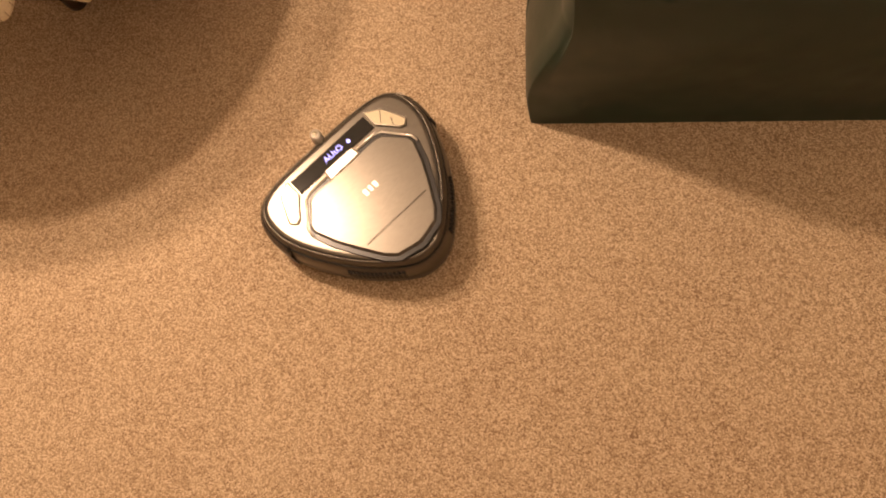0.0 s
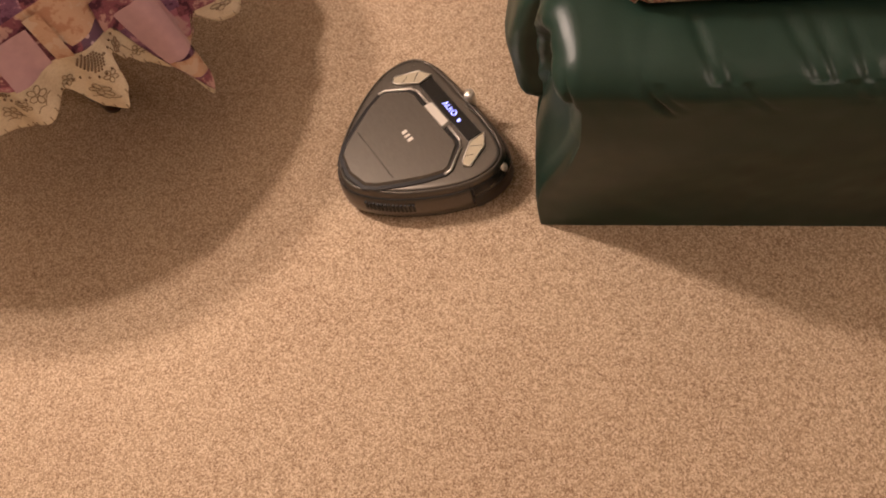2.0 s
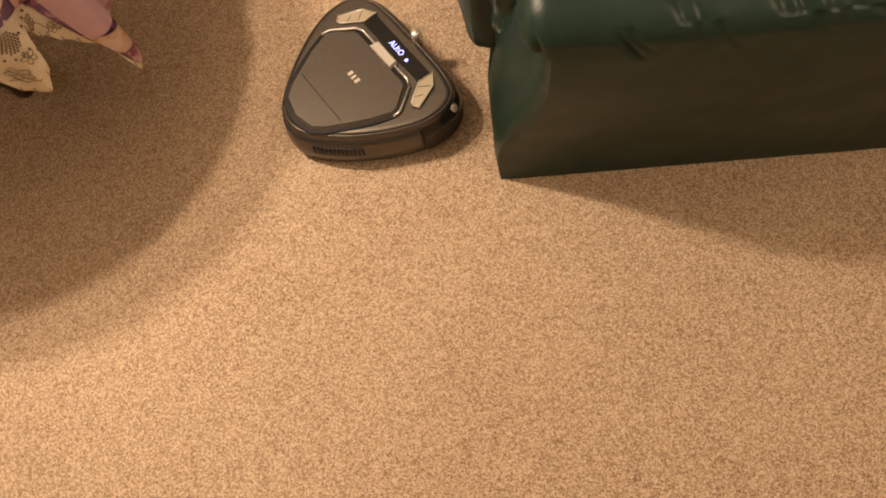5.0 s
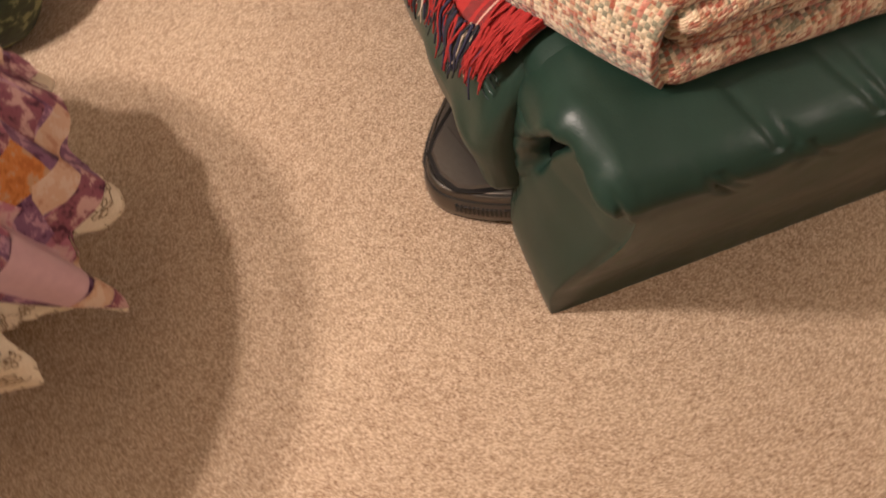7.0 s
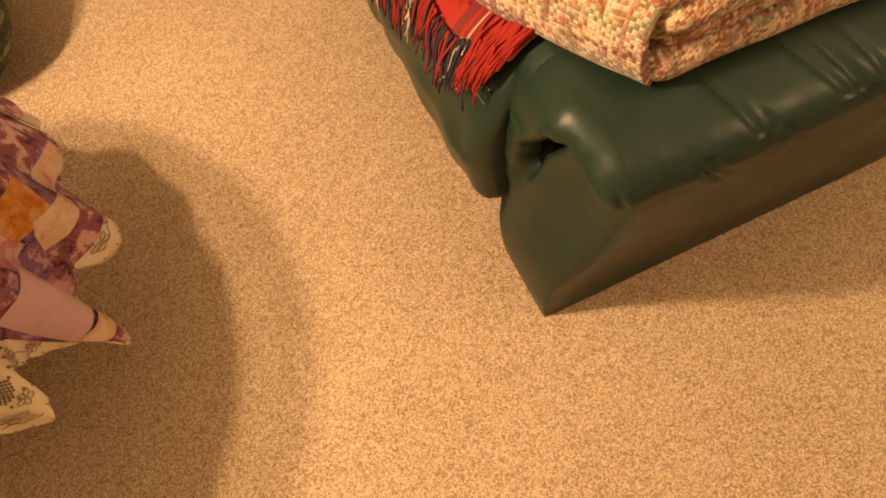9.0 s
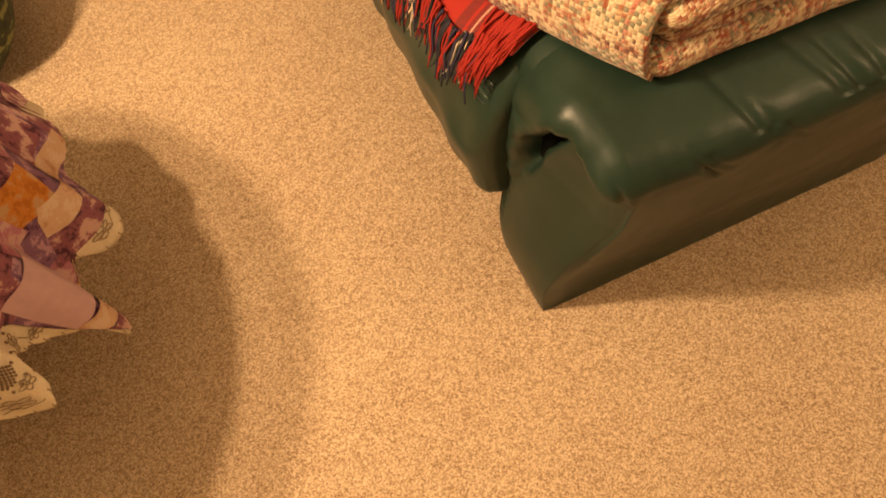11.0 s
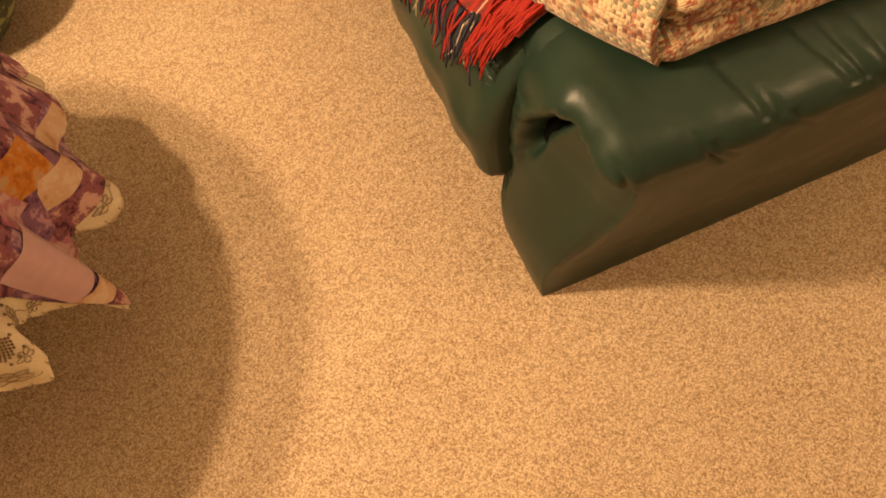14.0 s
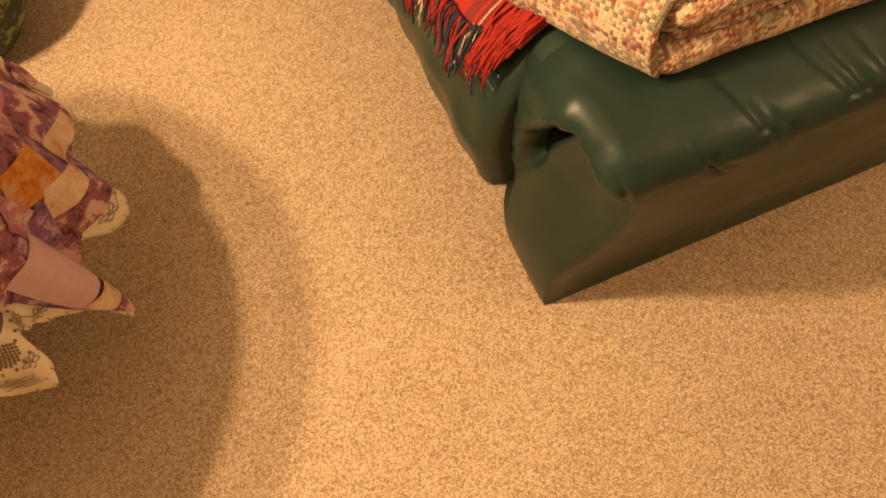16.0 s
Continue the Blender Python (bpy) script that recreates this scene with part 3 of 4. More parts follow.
# ---- tartan throw with fringe over the stool's side ----
def build_throw():
    throw = new("tartan_throw")
    tagged(throw, "red, black and white tartan wool throw with a long fringe", "blanket")

    def over(s, y):
        """A point s metres from the fold line, towards the outside of the stool."""
        r, flat = 0.115, 0.09
        z = SEAT_Z + 0.010 - 0.020 * smooth01(0.32, 0.15, y) * smooth01(0.10, 0.19, s)
        if s < flat:
            return Vector((0.068 + flat - s, y, z))
        a = min((s - flat) / r, 1.30)
        p = Vector((0.068 - r * math.sin(a), y, z - r + r * math.cos(a)))
        left = s - flat - r * a
        return p + Vector((-0.10 * left - 0.010 * smooth01(0.0, 0.05, left), 0, -left))

    def hem(y):
        return 0.146 + 0.055 * smooth01(0.14, 0.24, y) + 0.10 * smooth01(0.24, 0.62, y) + 0.005 * math.sin(y * 55)

    ny, ns = 90, 30
    verts, faces, uvs = [], [], []
    for j in range(ny + 1):
        for i in range(ns + 1):
            y = 0.158 + 0.66 * j / ny
            s = hem(y) * i / ns
            p = over(s, y)
            rip = 0.003 * noise.noise(Vector((s * 20, y * 20, 2)))
            verts.append(p + Vector((-abs(rip) * (i / ns), 0, abs(rip) + 0.003)))
            uvs.append((s, y))
    m = ns + 1
    for j in range(ny):
        for i in range(ns):
            faces.append((j * m + i, j * m + i + 1, (j + 1) * m + i + 1, (j + 1) * m + i))
    cloth = part("cloth", mesh_of("cloth", verts, faces, M_TARTAN, True, uvs), throw)
    thick = cloth.modifiers.new("thickness", "SOLIDIFY")
    thick.thickness = 0.004

    rnd = random.Random(7)

    def yarn_at(y):
        """The fringe takes the colours of the stripe that it ends."""
        band = ((y - 0.25) / 0.11) % 1.0
        if band < 0.56:
            return M_RED if rnd.random() < 0.74 else rnd.choice((M_BLACKY, M_NAVY))
        if band < 0.66:
            return rnd.choice((M_NAVY, M_BLACKY))
        if band < 0.80:
            return rnd.choice((M_WHITEY, M_BLACKY, M_CREAMY, M_BLACKY, M_NAVY))
        return rnd.choice((M_BLACKY, M_BLACKY, M_NAVY, M_RED))

    def strand(s0, y, length, slide, lift, radius, mat):
        wave, curl = rnd.uniform(0, 6.28), rnd.uniform(0.002, 0.005)
        pts = []
        for q in range(9):
            t = q / 8
            p = over(s0 + length * t, y + slide * t * t)
            p += Vector((-lift * 0.5, curl * math.sin(wave + 6 * t), lift * (1 - 0.6 * t)))
            pts.append(p)
        v, f = tube(pts, radius, 6, 0.55)
        part("fringe_strand", mesh_of("fringe_strand", v, f, mat), throw)

    for k in range(210):
        y = 0.172 + 0.51 * k / 210
        strand(hem(y) - 0.010, y, rnd.uniform(0.052, 0.084), rnd.uniform(-0.018, 0.012), rnd.uniform(0.004, 0.011), rnd.uniform(0.0014, 0.0024), yarn_at(y))
    # the near corner's red locks, thick and combed together over the edge
    for lock in range(4):
        y0 = 0.164 + 0.013 * lock
        for k in range(13):
            y = y0 + rnd.uniform(-0.006, 0.006)
            mat = M_RED if rnd.random() < 0.95 else M_WHITEY
            strand(0.085 + 0.012 * lock + rnd.uniform(-0.004, 0.004), y, rnd.uniform(0.078, 0.104), 0.004 - 0.003 * lock + rnd.uniform(-0.008, 0.006), rnd.uniform(0.007, 0.014), 0.0022, mat)
        for k in range(7):
            strand(0.09 + 0.012 * lock, y0 + 0.007, rnd.uniform(0.085, 0.105), rnd.uniform(-0.008, 0.004), 0.006, 0.0018, rnd.choice((M_BLACKY, M_NAVY)))


build_throw()


# ---- round table with patchwork cloth, and the lamp on it ----
TABLE_R, TABLE_Z = 0.285, 0.52


def build_table():
    table = new("round_table")
    tagged(table, "small round dark wooden table under a cloth", "table")
    v, f = lathe([(TABLE_R - 0.01, TABLE_Z - 0.03), (TABLE_R, TABLE_Z - 0.02), (TABLE_R, TABLE_Z - 0.008), (TABLE_R - 0.006, TABLE_Z - 0.002)], 64, LAMP.xy)
    part("tabletop", mesh_of("tabletop", v, f, M_WOOD), table)
    v, f = lathe([(0.03, 0.05), (0.035, 0.12), (0.022, 0.2), (0.022, 0.4), (0.05, 0.492)], 32, LAMP.xy)
    part("pedestal", mesh_of("pedestal", v, f, M_WOOD), table)
    v, f = lathe([(0.020, 0.0), (0.022, 0.012), (0.022, 0.03), (0.03, 0.055)], 40, LAMP.xy)
    part("foot", mesh_of("foot", v, f, M_WOOD), table)


def hang(theta, s):
    """Cloth surface: s metres outward from the table's centre, along the cloth."""
    c = Vector((math.cos(theta), math.sin(theta), 0))
    z_top = TABLE_Z + 0.006
    if s < TABLE_R - 0.004:
        return Vector((LAMP.x, LAMP.y, z_top)) + c * s
    drop = s - (TABLE_R - 0.004)
    r_edge = 0.02
    deg = math.degrees(theta)
    turn = (deg + 180) % 360 - 180
    ridge = math.cos(math.radians((deg + 16.7) * 18))
    ridge = 1.3 * ridge - 0.3 * ridge ** 3
    grow = smooth01(0.02, 0.30, drop)
    flare = smooth01(-12, 8, turn) * smooth01(85, 60, turn)      # the side where it stands out, almost flat
    amp = 0.024 * grow * (1 - 0.6 * flare)
    a = min(drop / r_edge, math.pi / 2 * 0.9)
    r = TABLE_R - 0.004 + r_edge * math.sin(a)
    z = z_top - r_edge + r_edge * math.cos(a)
    left = max(0.0, drop - r_edge * math.pi / 2 * 0.9)
    r += left * (0.03 + 0.23 * flare + 0.17 * flare * smooth01(14, 36, turn)) + amp * ridge
    z -= left * 0.98
    return Vector((LAMP.x, LAMP.y, 0)) + Vector((c.x * r, c.y * r, z))


PATCH_HEM = [(-180, 0.44), (-60, 0.43), (-34, 0.435), (-27, 0.455), (-22, 0.562), (-17, 0.660), (-12, 0.620), (-6, 0.585), (-4.5, 0.550), (3, 0.548),
             (12, 0.556), (15, 0.530), (29, 0.520), (31, 0.490), (36, 0.525), (44, 0.50), (70, 0.48), (100, 0.44), (180, 0.44)]
LACE_HEM = [(-180, 0.52), (-90, 0.49), (-78, 0.48), (-66, 0.530), (-59, 0.505), (-50, 0.487), (-44, 0.562), (-40, 0.562), (-36.5, 0.530), (-33, 0.472), (-29, 0.520), (-25, 0.556),
            (-21, 0.580), (-17, 0.672), (-11, 0.610), (-6, 0.560), (-4, 0.562), (-1, 0.592), (2, 0.596), (6, 0.586), (9.5, 0.578), (11.5, 0.585), (12.5, 0.560), (16, 0.528), (30, 0.520),
            (33, 0.545), (37, 0.560), (40, 0.520), (60, 0.50), (90, 0.50), (180, 0.52)]


def along_hem(table, deg, soft):
    d = (deg + 180) % 360 - 180
    for (a, s), (b, t) in zip(table, table[1:]):
        if d <= b:
            f = (d - a) / (b - a)
            return s + (t - s) * (f * f * (3 - 2 * f) if soft else f)
    return table[-1][1]


def hem_patch(deg):
    return along_hem(PATCH_HEM, deg, False)


def hem_lace(deg):
    return along_hem(LACE_HEM, deg, True)


# the larger pieces sewn on the visible side: degrees round the table, metres along the cloth, half width, half length, turn, print
SEWN = [(18, 0.448, 0.034, 0.030, 20, 0), (16, 0.500, 0.042, 0.017, 32, 3), (9, 0.532, 0.022, 0.016, 20, 6), (-1, 0.428, 0.034, 0.030, 24, 2), (1, 0.486, 0.030, 0.022, 34, 3),
        (0, 0.530, 0.034, 0.024, 10, 0), (-10, 0.432, 0.024, 0.034, -10, 5), (-8, 0.492, 0.022, 0.034, 12, 6), (-25, 0.435, 0.030, 0.036, 10, 0), (-14, 0.600, 0.060, 0.022, 16, 3),
        (-15, 0.645, 0.060, 0.022, 12, 0), (-16.5, 0.497, 0.040, 0.064, -9, 1), (34, 0.500, 0.030, 0.022, 30, 0), (40, 0.46, 0.030, 0.020, 25, 3), (-52, 0.40, 0.032, 0.04, 4, 1), (-43, 0.40, 0.012, 0.05, 0, 3)]


def build_tablecloth():
    cloth = new("tablecloth")
    tagged(cloth, "patchwork tablecloth in plum, mauve and orange with a lace border", "tablecloth")
    rnd = random.Random(11)

    def sheet(points, nu, nv, mat, proud, name="patch"):
        """A piece of cloth on a grid of (theta, s), cut off at the patchwork's hem."""
        verts, faces, cut = [], [], []
        for j in range(nv + 1):
            for i in range(nu + 1):
                th, s = points(i / nu, j / nv)
                s = min(s, hem_patch(math.degrees(th)))
                out = Vector((math.cos(th), math.sin(th), 0.15)) if s > TABLE_R - 0.004 else Vector((0, 0, 1))
                verts.append(hang(th, s) + out * proud)
                cut.append(s)
        for j in range(nv):
            for i in range(nu):
                a = j * (nu + 1) + i
                if abs(cut[a] - cut[a + nu + 1]) + abs(cut[a + 1] - cut[a + nu + 2]) > 1e-4:
                    faces.append((a, a + 1, a + nu + 2, a + nu + 1))
        if faces:
            part(name, mesh_of("patch", verts, faces, mat, True), cloth)

    # ground of small patches in staggered rows
    rows = [0.06, 0.16, 0.25, 0.34, 0.42, 0.50, 0.67]
    nseg = 22
    step = 2 * math.pi / nseg
    for row in range(len(rows) - 1):
        for k in range(nseg):
            t0 = (k + 0.5 * (row % 2)) * step - math.radians(21)
            lean = 0.10 if row % 2 else -0.10
            mat = PATCHES[rnd.choice((0, 0, 6, 0, 5, 4, 6, 0, 3))]
            sheet(lambda a, b: (t0 + step * a + lean * b, rows[row] + (rows[row + 1] - rows[row]) * b), 14, 10, mat, 0.0)
    for order, (deg, s0, hu, hs, turn, kind) in enumerate(SEWN):
        c, d = math.cos(math.radians(turn)), math.sin(math.radians(turn))

        def place(a, b):
            x, y = hu * (2 * a - 1), hs * (2 * b - 1)
            return math.radians(deg) + (c * x - d * y) / 0.32, s0 + d * x + c * y

        sheet(place, 18, 18, PATCHES[kind], 0.0010 + 0.0003 * order)
    # lace lining that shows below and between the points
    n, m = 480, 40
    verts, faces, uvs = [], [], []
    for i in range(n):
        th = 2 * math.pi * i / n
        hem = hem_lace(math.degrees(th))
        for j in range(m + 1):
            s = 0.30 + (hem - 0.30) * j / m
            p = hang(th, s)
            inwards = (Vector((LAMP.x, LAMP.y, p.z)) - p).normalized()
            verts.append(p + inwards * 0.004)
            uvs.append((th * 0.36, s))
    for i in range(n):
        for j in range(m):
            a, b = i * (m + 1) + j, ((i + 1) % n) * (m + 1) + j
            faces.append((a, a + 1, b + 1, b))
    lace = part("lace_border", mesh_of("lace_border", verts, faces, M_LACE, True, uvs), cloth, "cream cotton lace with a scalloped edge")
    thick = lace.modifiers.new("thickness", "SOLIDIFY")
    thick.thickness = 0.0015

    def stitched(theta, s):
        p = hang(theta, s)
        return p + Vector((math.cos(theta), math.sin(theta), 0.25)) * -0.0008

    def shows(deg, s):
        return hem_patch(deg) + 0.006 < s < hem_lace(deg) - 0.004

    # flowers, eyelets, net panels and edge stitches worked into each lobe of the lace
    for lobe, blooms in ((-66, (-6, 0, 6)), (-55, (0,)), (-42, (-5, 0, 4.5)), (-27, (-3, 2)), (2, (-1.5, 3.5))):
        for off in blooms:
            d0 = lobe + off
            size = 0.0135 if off == 0 else 0.0105
            th0, s0 = math.radians(d0), hem_lace(d0) - (0.046 if lobe < -30 else 0.034)
            for k in range(5):
                ang = k * 2 * math.pi / 5 + lobe
                loop = []
                for q in range(11):
                    a2 = q / 10 * 2 * math.pi
                    du = size * (0.62 * math.cos(ang) + 0.46 * math.cos(a2) * math.cos(ang) - 0.34 * math.sin(a2) * math.sin(ang))
                    dv = size * (0.62 * math.sin(ang) + 0.46 * math.cos(a2) * math.sin(ang) + 0.34 * math.sin(a2) * math.cos(ang))
                    loop.append(stitched(th0 + du / 0.33, s0 + dv))
                v, f = tube(loop, 0.0008, 4)
                part("flower_petal", mesh_of("flower_petal", v, f, M_THREAD), lace)
        # a wavy outline thread under the flowers
        for d0 in (lobe,):
            run = [(d0 - 3 + 0.6 * q, 0.026 + 0.005 * abs(math.sin(math.pi * q / 5))) for q in range(11)]
            if all(shows(d, hem_lace(d) - b) for d, b in run):
                v, f = tube([stitched(math.radians(d), hem_lace(d) - b) for d, b in run], 0.0007, 4)
                part("outline_thread", mesh_of("outline_thread", v, f, M_THREAD), lace)
        for k in range(9):
            d = lobe - 8 + 2 * k
            s0 = hem_lace(lobe) - 0.076 - 0.0012 * abs(k - 4)
            if shows(d, s0):
                v, f = tube([stitched(math.radians(d), s0 - 0.0014), stitched(math.radians(d), s0 + 0.0014)], 0.0017, 6)
                part("eyelet", mesh_of("eyelet", v, f, M_EYELET), lace)
        if lobe < -30:
            # a drop-shaped net panel between the flowers and the patchwork
            for r2 in range(9):
                for c2 in range(-5, 6):
                    w2 = (c2 + 0.5 * (r2 % 2)) * 0.0046
                    if abs(w2) > 0.020 * math.sin(math.pi * min(1, (r2 + 1.2) / 10.5)):
                        continue
                    th0, s0 = math.radians(lobe + 3) + w2 / 0.32, hem_lace(lobe) - 0.122 + r2 * 0.0042
                    if not shows(math.degrees(th0), s0):
                        continue
                    v, f = tube([stitched(th0, s0 - 0.0010), stitched(th0, s0 + 0.0010)], 0.0016, 6)
                    part("net_hole", mesh_of("net_hole", v, f, M_EYELET), lace)
    for k in range(44):
        d = -90 + 2.4 * k
        s0 = hem_lace(d)
        if s0 > hem_patch(d) + 0.012:
            v, f = tube([stitched(math.radians(d), s0 - 0.011), stitched(math.radians(d), s0 - 0.0025)], 0.0008, 4)
            part("edge_stitch", mesh_of("edge_stitch", v, f, M_THREAD), lace)


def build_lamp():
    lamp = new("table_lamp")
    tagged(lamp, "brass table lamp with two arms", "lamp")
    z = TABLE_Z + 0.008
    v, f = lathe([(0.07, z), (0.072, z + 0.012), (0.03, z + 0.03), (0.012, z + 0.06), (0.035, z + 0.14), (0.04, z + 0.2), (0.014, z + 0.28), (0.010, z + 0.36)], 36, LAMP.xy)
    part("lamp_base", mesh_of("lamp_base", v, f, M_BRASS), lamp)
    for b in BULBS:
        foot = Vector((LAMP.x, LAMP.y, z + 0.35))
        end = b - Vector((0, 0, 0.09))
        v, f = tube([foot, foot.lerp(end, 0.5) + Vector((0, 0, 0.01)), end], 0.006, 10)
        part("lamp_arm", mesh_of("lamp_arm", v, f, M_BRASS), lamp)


build_table()
build_tablecloth()
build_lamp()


# ---- green patterned pouffe behind the table ----
def build_pouffe():
    mid, turn = Vector((-0.925, 1.075, 0)), math.radians(4)

    def shape(p, n):
        q = Vector(p)
        belly = 1 - 0.20 * smooth01(0.22, 0.0, p.z)
        q.x, q.y = q.x * belly, q.y * belly
        q += n * 0.006 * noise.noise(Vector((p.x * 8, p.y * 8, p.z * 8)))
        return mid + Vector((q.x * math.cos(turn) - q.y * math.sin(turn), q.x * math.sin(turn) + q.y * math.cos(turn), q.z))

    pouffe = new("pouffe")
    tagged(pouffe, "dark green leaf-patterned fabric pouffe", "pouffe")
    v, f = cushion((-0.30, -0.30, 0.0), (0.30, 0.30, 0.38), 0.11, (24, 24, 16), shape)
    part("pouffe_body", mesh_of("pouffe_body", v, f, M_GREENFAB), pouffe)


build_pouffe()


# ---- robot vacuum cleaner ----
def build_robot():
    robot = new("robot_vacuum")
    tagged(robot, "rounded triangular champagne-grey robot vacuum cleaner, display lit", "robot vacuum")
    half = [(0.0, 0.107), (0.06, 0.1065), (0.110, 0.102), (0.143, 0.088), (0.160, 0.058), (0.1595, 0.014), (0.143, -0.030), (0.118, -0.072), (0.088, -0.111), (0.050, -0.146), (0.018, -0.163)]
    ring = [(-x, y) for x, y in half[:0:-1]] + half[:]
    ring = [Vector(p) for p in ring]
    # clockwise from the rear left over the front: turn it so that inset() goes inwards
    outline = spline([tuple(p) for p in ring][::-1], 6)
    n = len(outline)

    def shell(levels, mat, name, label="", cap=True, keep=None):
        verts, faces = [], []
        for z, d in levels:
            verts += [(p.x, p.y, z) for p in inset(outline, d)]
        for k in range(len(levels) - 1):
            for i in range(n):
                if keep is None or keep(outline[i]):
                    faces.append((k * n + i, k * n + (i + 1) % n, (k + 1) * n + (i + 1) % n, (k + 1) * n + i))
        if cap:
            faces += [list(range(n))[::-1], [(len(levels) - 1) * n + i for i in range(n)]]
        return part(name, mesh_of(name, verts, faces, mat), robot, label)

    shell([(0.004, 0.012), (0.006, 0.004), (0.014, -0.001), (0.018, 0.002)], M_RUBBER, "base", "black underside skirt")
    shell([(0.0145, 0.000), (0.020, -0.003), (0.036, -0.003), (0.052, -0.0005), (0.063, 0.004)], M_RIM, "side_wall", "champagne-grey side wall")
    shell([(0.060, 0.0035), (0.0665, 0.0048), (0.0708, 0.0066), (0.0735, 0.0092), (0.0742, 0.0112), (0.0700, 0.0120)], M_RIM, "outer_rim", "champagne-grey satin outer rim", False)
    shell([(0.066, 0.0128), (0.0740, 0.0131), (0.0750, 0.0142), (0.0752, 0.0200), (0.0752, 0.05)], M_METAL, "top_cover", "champagne-grey metallic top cover")
    shell([(0.060, 0.0105), (0.0718, 0.0115), (0.0720, 0.0134)], M_RUBBER, "rim_groove", "dark line round the cover", False)
    shell([(0.010, 0.000), (0.016, -0.0055), (0.047, -0.0053)], M_BUMPER, "bumper_window", "glossy black bumper window", False, lambda p: p.y > 0.004)
    shell([(0.047, -0.0050), (0.051, -0.0046), (0.058, -0.0025), (0.064, 0.003)], M_DARKBUMP, "front_bumper", "dark glossy front bumper", False, lambda p: p.y > 0.004)

    def plate(name, outline2, z0, z1, mat, label="", edge=0.0012, parent=None):
        v, f = slab([tuple(p) for p in outline2], z0, z1, edge)
        return part(name, mesh_of(name, v, f, mat, False), parent or robot, label)

    # inner deck, groove and lid
    lid_half = [(0.0, 0.034), (0.068, 0.034), (0.080, 0.030), (0.108, -0.004), (0.110, -0.014), (0.097, -0.050), (0.078, -0.086), (0.056, -0.122), (0.040, -0.138), (0.0, -0.147)]
    lid_ring = [(-x, y) for x, y in lid_half[-2:0:-1]] + lid_half
    lid_ring = [Vector(p) for p in lid_ring][::-1]
    plate("lid_groove", inset(lid_ring, -0.0058), 0.070, 0.0775, M_BUMPER, "dark groove round the lid", 0.0008)
    lid = plate("lid", inset(lid_ring, 0.0), 0.072, 0.0815, M_METAL, "satin metallic dust-bin lid", 0.006)
    v, f = tube([(-0.062, -0.090, 0.0814), (0.062, -0.090, 0.0814)], 0.0009, 6)
    part("lid_seam", mesh_of("lid_seam", v, f, M_SIDE), lid)
    # raised bright rim pieces on the lid's shoulders
    for sx in (-1, 1):
        pts = [(sx * 0.030, 0.0405, 0.078), (sx * 0.068, 0.040, 0.078), (sx * 0.083, 0.034, 0.078), (sx * 0.111, -0.005, 0.078), (sx * 0.112, -0.018, 0.078)]
        v, f = tube(pts, 0.0022, 6)
        part("lid_trim", mesh_of("lid_trim", v, f, M_SILVER), robot, "bright trim strip")
    # three light bars where the maker's name stands
    for k, wid in enumerate((0.0065, 0.005, 0.0065)):
        x = 0.004 + (-0.010 + k * 0.010)
        plate("name_bar", [(x - wid / 2, -0.031), (x + wid / 2, -0.031), (x + wid / 2, -0.021), (x - wid / 2, -0.021)], 0.081, 0.0820, M_SILVER, "light lettering bar", 0.0002, lid)
    plate("release_button", [(-0.032, 0.030), (0.032, 0.030), (0.030, 0.046), (-0.030, 0.046)], 0.074, 0.0835, M_SILVER, "bright silver release button", 0.003)
    screen = plate("display", [(-0.080, 0.050), (0.080, 0.050), (0.080, 0.077), (-0.080, 0.077)], 0.072, 0.0775, M_GLASS, "black glass display strip", 0.0008)
    text = bpy.data.curves.new("display_word", "FONT")
    text.body, text.size, text.align_x, text.align_y, text.extrude = "AUtO", 0.0150, "CENTER", "CENTER", 0.0001
    tob = new("tmp_word", text)
    bpy.context.view_layer.update()
    me = bpy.data.meshes.new_from_object(tob.evaluated_get(bpy.context.evaluated_depsgraph_get()))
    bpy.data.objects.remove(tob)
    me.materials.clear()
    me.materials.append(M_GLOW)
    word = part("display_word", me, screen, "glowing blue-white mode word")
    word.matrix_basis = pose(0.002, 0.0632, 0.0779)
    v, f = lathe([(0.0032, 0.0778), (0.0032, 0.0781)], 16, (0.034, 0.0615))
    part("display_dot", mesh_of("display_dot", v, f, M_GLOW, False), screen)
    for sx in (-1, 1):
        pl = [(sx * 0.084, 0.080), (sx * 0.108, 0.066), (sx * 0.126, 0.024), (sx * 0.117, 0.016), (sx * 0.109, 0.020), (sx * 0.084, 0.052)]
        panel = plate("button_panel", pl if sx < 0 else pl[::-1], 0.072, 0.0785, M_PANEL, "pearl button panel", 0.001)
        rim = [(x, y, 0.0785) for x, y in pl]
        v, f = tube(rim + rim[:1], 0.0013, 5)
        part("panel_rim", mesh_of("panel_rim", v, f, M_SILVER), panel)
        for k in range(2):
            a, b = Vector((sx * (0.106 + 0.004 * k), 0.064 - 0.022 * k)), Vector((sx * 0.092 + sx * 0.012 * k, 0.046 - 0.018 * k))
            v, f = tube([(a.x, a.y, 0.0785), (b.x, b.y, 0.0785)], 0.0006, 5)
            part("button_gap", mesh_of("button_gap", v, f, M_SIDE), panel)
    # camera turret at the middle of the front edge
    v, f = lathe([(0.0098, 0.055), (0.0098, 0.082), (0.0088, 0.0855), (0.0060, 0.0872), (0.002, 0.0874)], 24, (0.003, 0.105))
    turret = part("camera_turret", mesh_of("camera_turret", v, f, M_SILVER), robot, "small bright camera turret")
    v, f = lathe([(0.0045, 0.0870), (0.004, 0.0884)], 16, (0.003, 0.105))
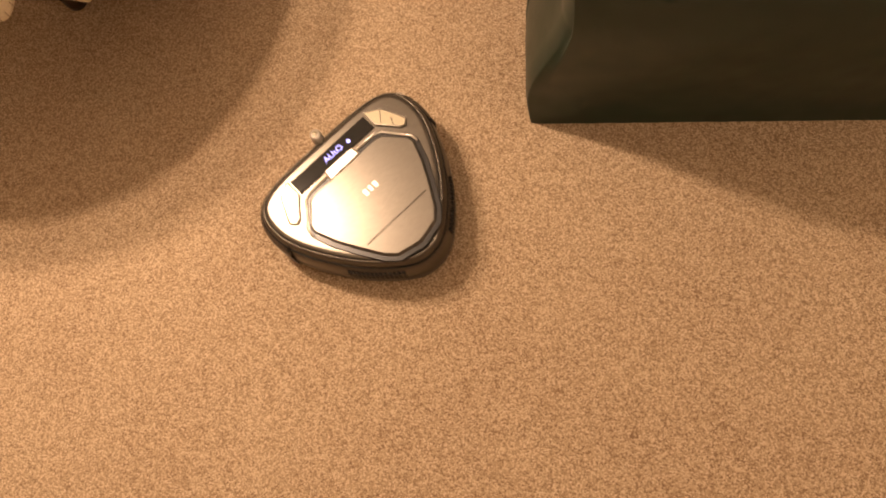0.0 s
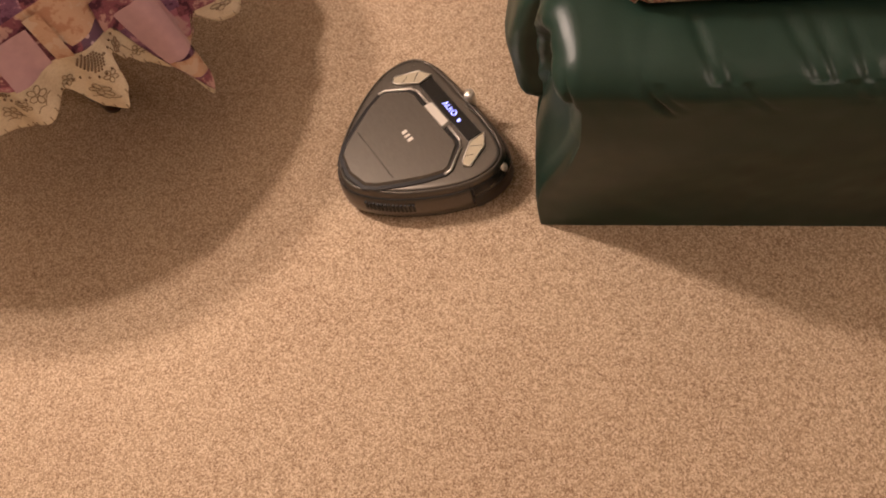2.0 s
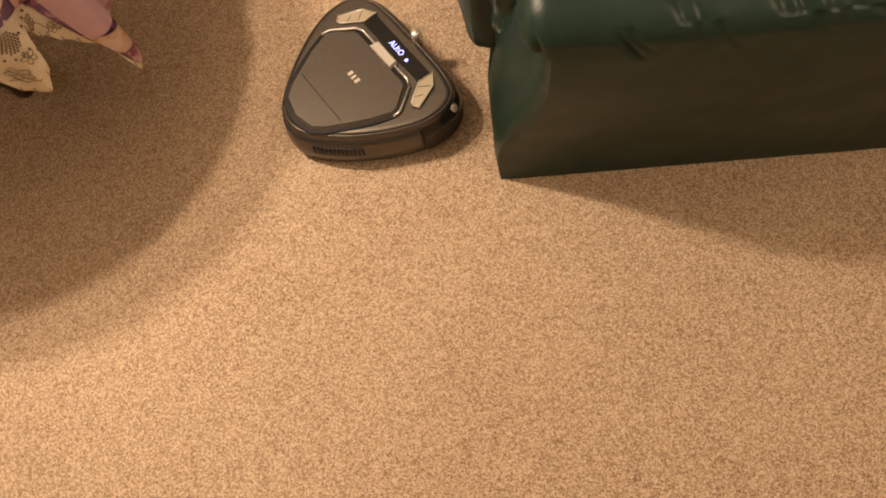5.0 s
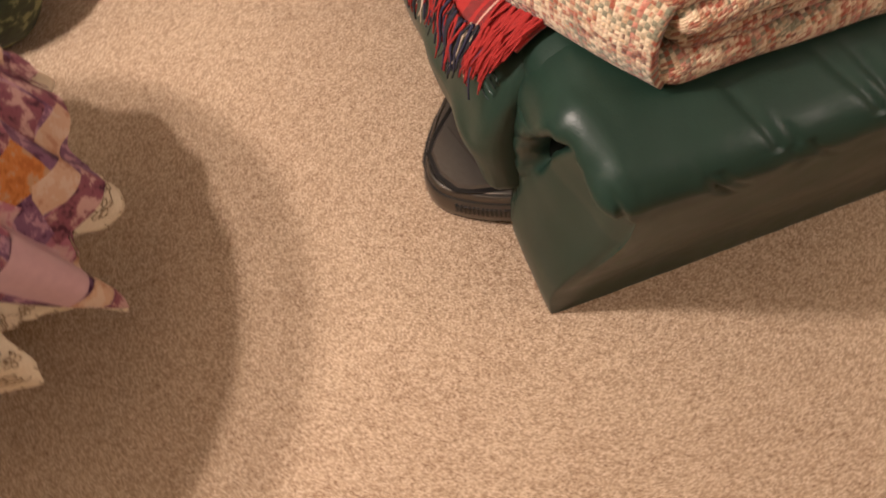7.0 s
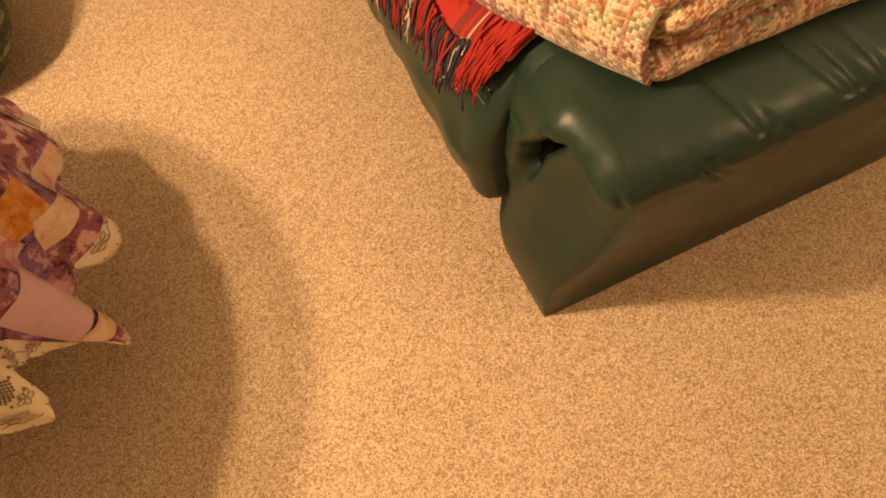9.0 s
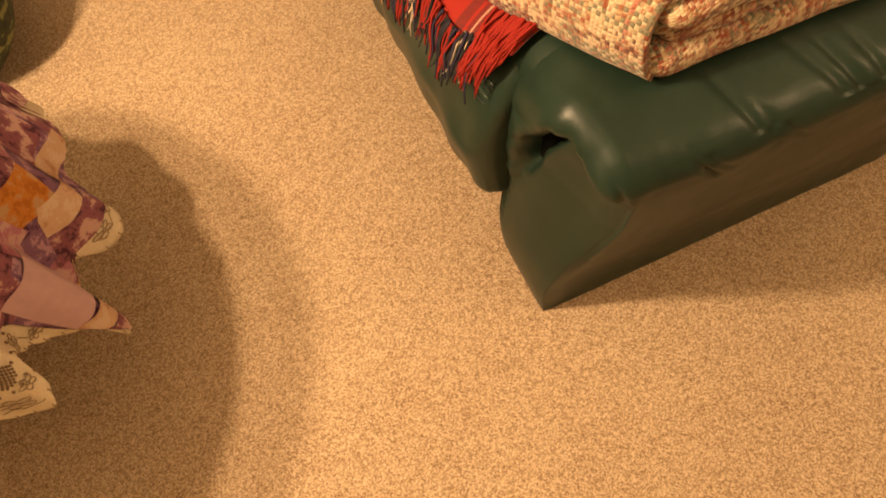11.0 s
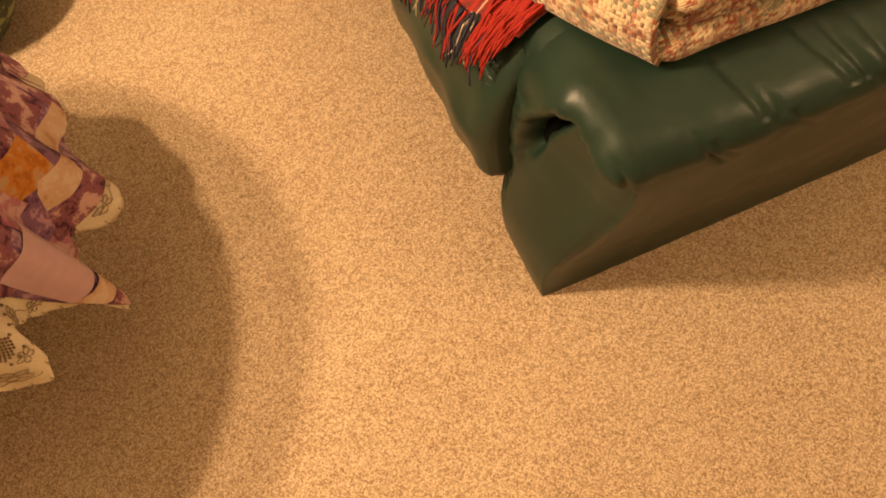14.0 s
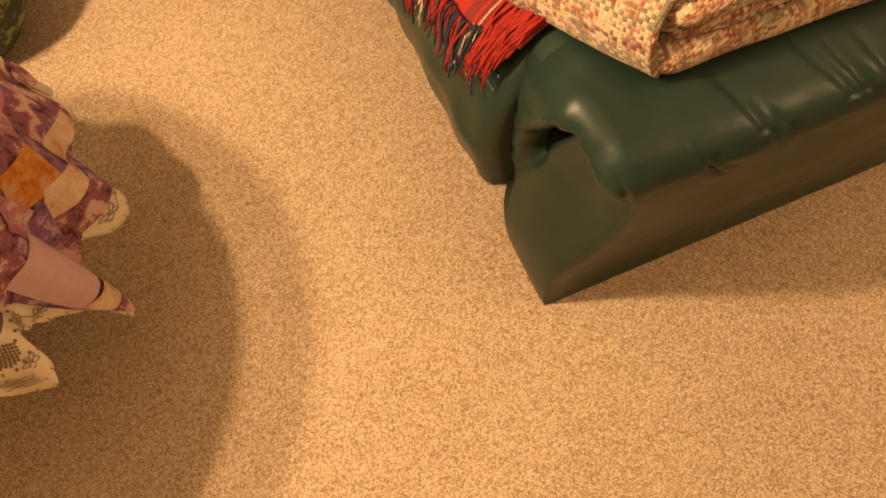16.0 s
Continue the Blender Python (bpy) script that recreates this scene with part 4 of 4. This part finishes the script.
    part("lens_cap", mesh_of("lens_cap", v, f, M_PANEL), turret)
    for sx in (-1, 1):
        # dark gap between bumper and body, and the small corner sensor
        pts = [(sx * 0.1385, 0.0035, 0.0735), (sx * 0.149, 0.0035, 0.068), (sx * 0.1565, 0.003, 0.060), (sx * 0.1605, 0.003, 0.045), (sx * 0.159, 0.003, 0.026)]
        v, f = tube(pts, 0.0026, 6)
        part("bumper_gap", mesh_of("bumper_gap", v, f, M_RUBBER), robot)
        if sx < 0:
            continue
        bm = bmesh.new()
        bmesh.ops.create_uvsphere(bm, u_segments=16, v_segments=10, radius=0.0105)
        bmesh.ops.translate(bm, verts=bm.verts, vec=(sx * 0.149, 0.070, 0.056))
        me = bpy.data.meshes.new("corner_sensor")
        bm.to_mesh(me)
        bm.free()
        me.polygons.foreach_set("use_smooth", [True] * len(me.polygons))
        me.materials.append(M_SILVER)
        part("corner_sensor", me, robot, "small shiny corner sensor")
    # dark joint between the side wall and the top cover
    joint = [(p.x, p.y, 0.0625) for p in inset(outline, 0.0028)]
    v, f = tube(joint + joint[:1], 0.0012, 5)
    part("cover_joint", mesh_of("cover_joint", v, f, M_RUBBER), robot)
    # exhaust slots round the rear
    low = inset(outline, -0.0030)
    rear = [p for p in low if p.y < -0.085]
    run = 0.0
    for i in range(1, len(rear)):
        a, b = rear[i - 1], rear[i]
        long = (b - a).length
        t = (b - a).normalized()
        nrm = Vector((-t.y, t.x))
        while run < long:
            p = a + t * run
            run += 0.0072
            if p.y < -0.150:
                continue
            v = [(p.x + t.x * w + nrm.x * o, p.y + t.y * w + nrm.y * o, z) for o in (-0.0009, 0.004) for z in (0.034, 0.053) for w in (-0.0021, 0.0021)]
            f = [(0, 1, 3, 2), (4, 6, 7, 5), (0, 4, 5, 1), (2, 3, 7, 6), (0, 2, 6, 4), (1, 5, 7, 3)]
            part("vent_slot", mesh_of("vent_slot", v, f, M_RUBBER, False), robot)
        run -= long
    for sx in (-1, 1):
        bm = bmesh.new()
        bmesh.ops.create_cone(bm, cap_ends=True, segments=24, radius1=0.03, radius2=0.03, depth=0.02, matrix=pose(sx * 0.10, 0.0, 0.030, 0, 90, 0))
        me = bpy.data.meshes.new("wheel")
        bm.to_mesh(me)
        bm.free()
        me.materials.append(M_RUBBER)
        part("wheel", me, robot, "black rubber wheel")
    # true proportions of the shell: a little narrower and higher than it was drawn
    for ob in robot.children_recursive:
        ob.data.transform(Matrix.Diagonal((0.958, 1.0, 1.0 if ob == word else 1.13, 1.0)))
    word.matrix_basis = pose(0.002, 0.0632, 0.0779 * 1.13)
    return robot


robot = build_robot()


# ---- what moves ----
# seconds, x, y, heading of the robot
ROBOT_WAY = [
    (0.0, -0.263, -0.138, 47.2), (0.5, -0.318, -0.080, 24.5), (1.0, -0.321, -0.007, -2.0), (1.5, -0.297, 0.087, -31.1), (2.0, -0.219, 0.143, -51.1),
    (2.5, -0.183, 0.168, -52.0), (3.0, -0.187, 0.162, -52.3), (3.5, -0.207, 0.148, -52.6), (3.8, -0.232, 0.140, -54.0), (4.5, -0.238, 0.160, -56.0),
    (5.2, -0.205, 0.195, -55.0), (5.8, -0.145, 0.223, -54.5), (6.0, -0.124, 0.236, -56.0), (6.2, -0.084, 0.259, -60.0), (6.4, -0.056, 0.266, -66.0),
    (6.7, -0.012, 0.276, -71.0), (7.0, 0.047, 0.284, -76.0), (7.3, 0.094, 0.290, -80.0), (7.7, 0.16, 0.30, -82.0), (8.5, 0.28, 0.34, -84.0),
    (9.5, 0.36, 0.48, -80.0), (11.0, 0.37, 0.50, -78.0), (16.0, 0.37, 0.50, -78.0),
]


def motions():
    walk(robot, [(t, pose(x, y, 0, 0, 0, h)) for t, x, y, h in ROBOT_WAY])


motions()
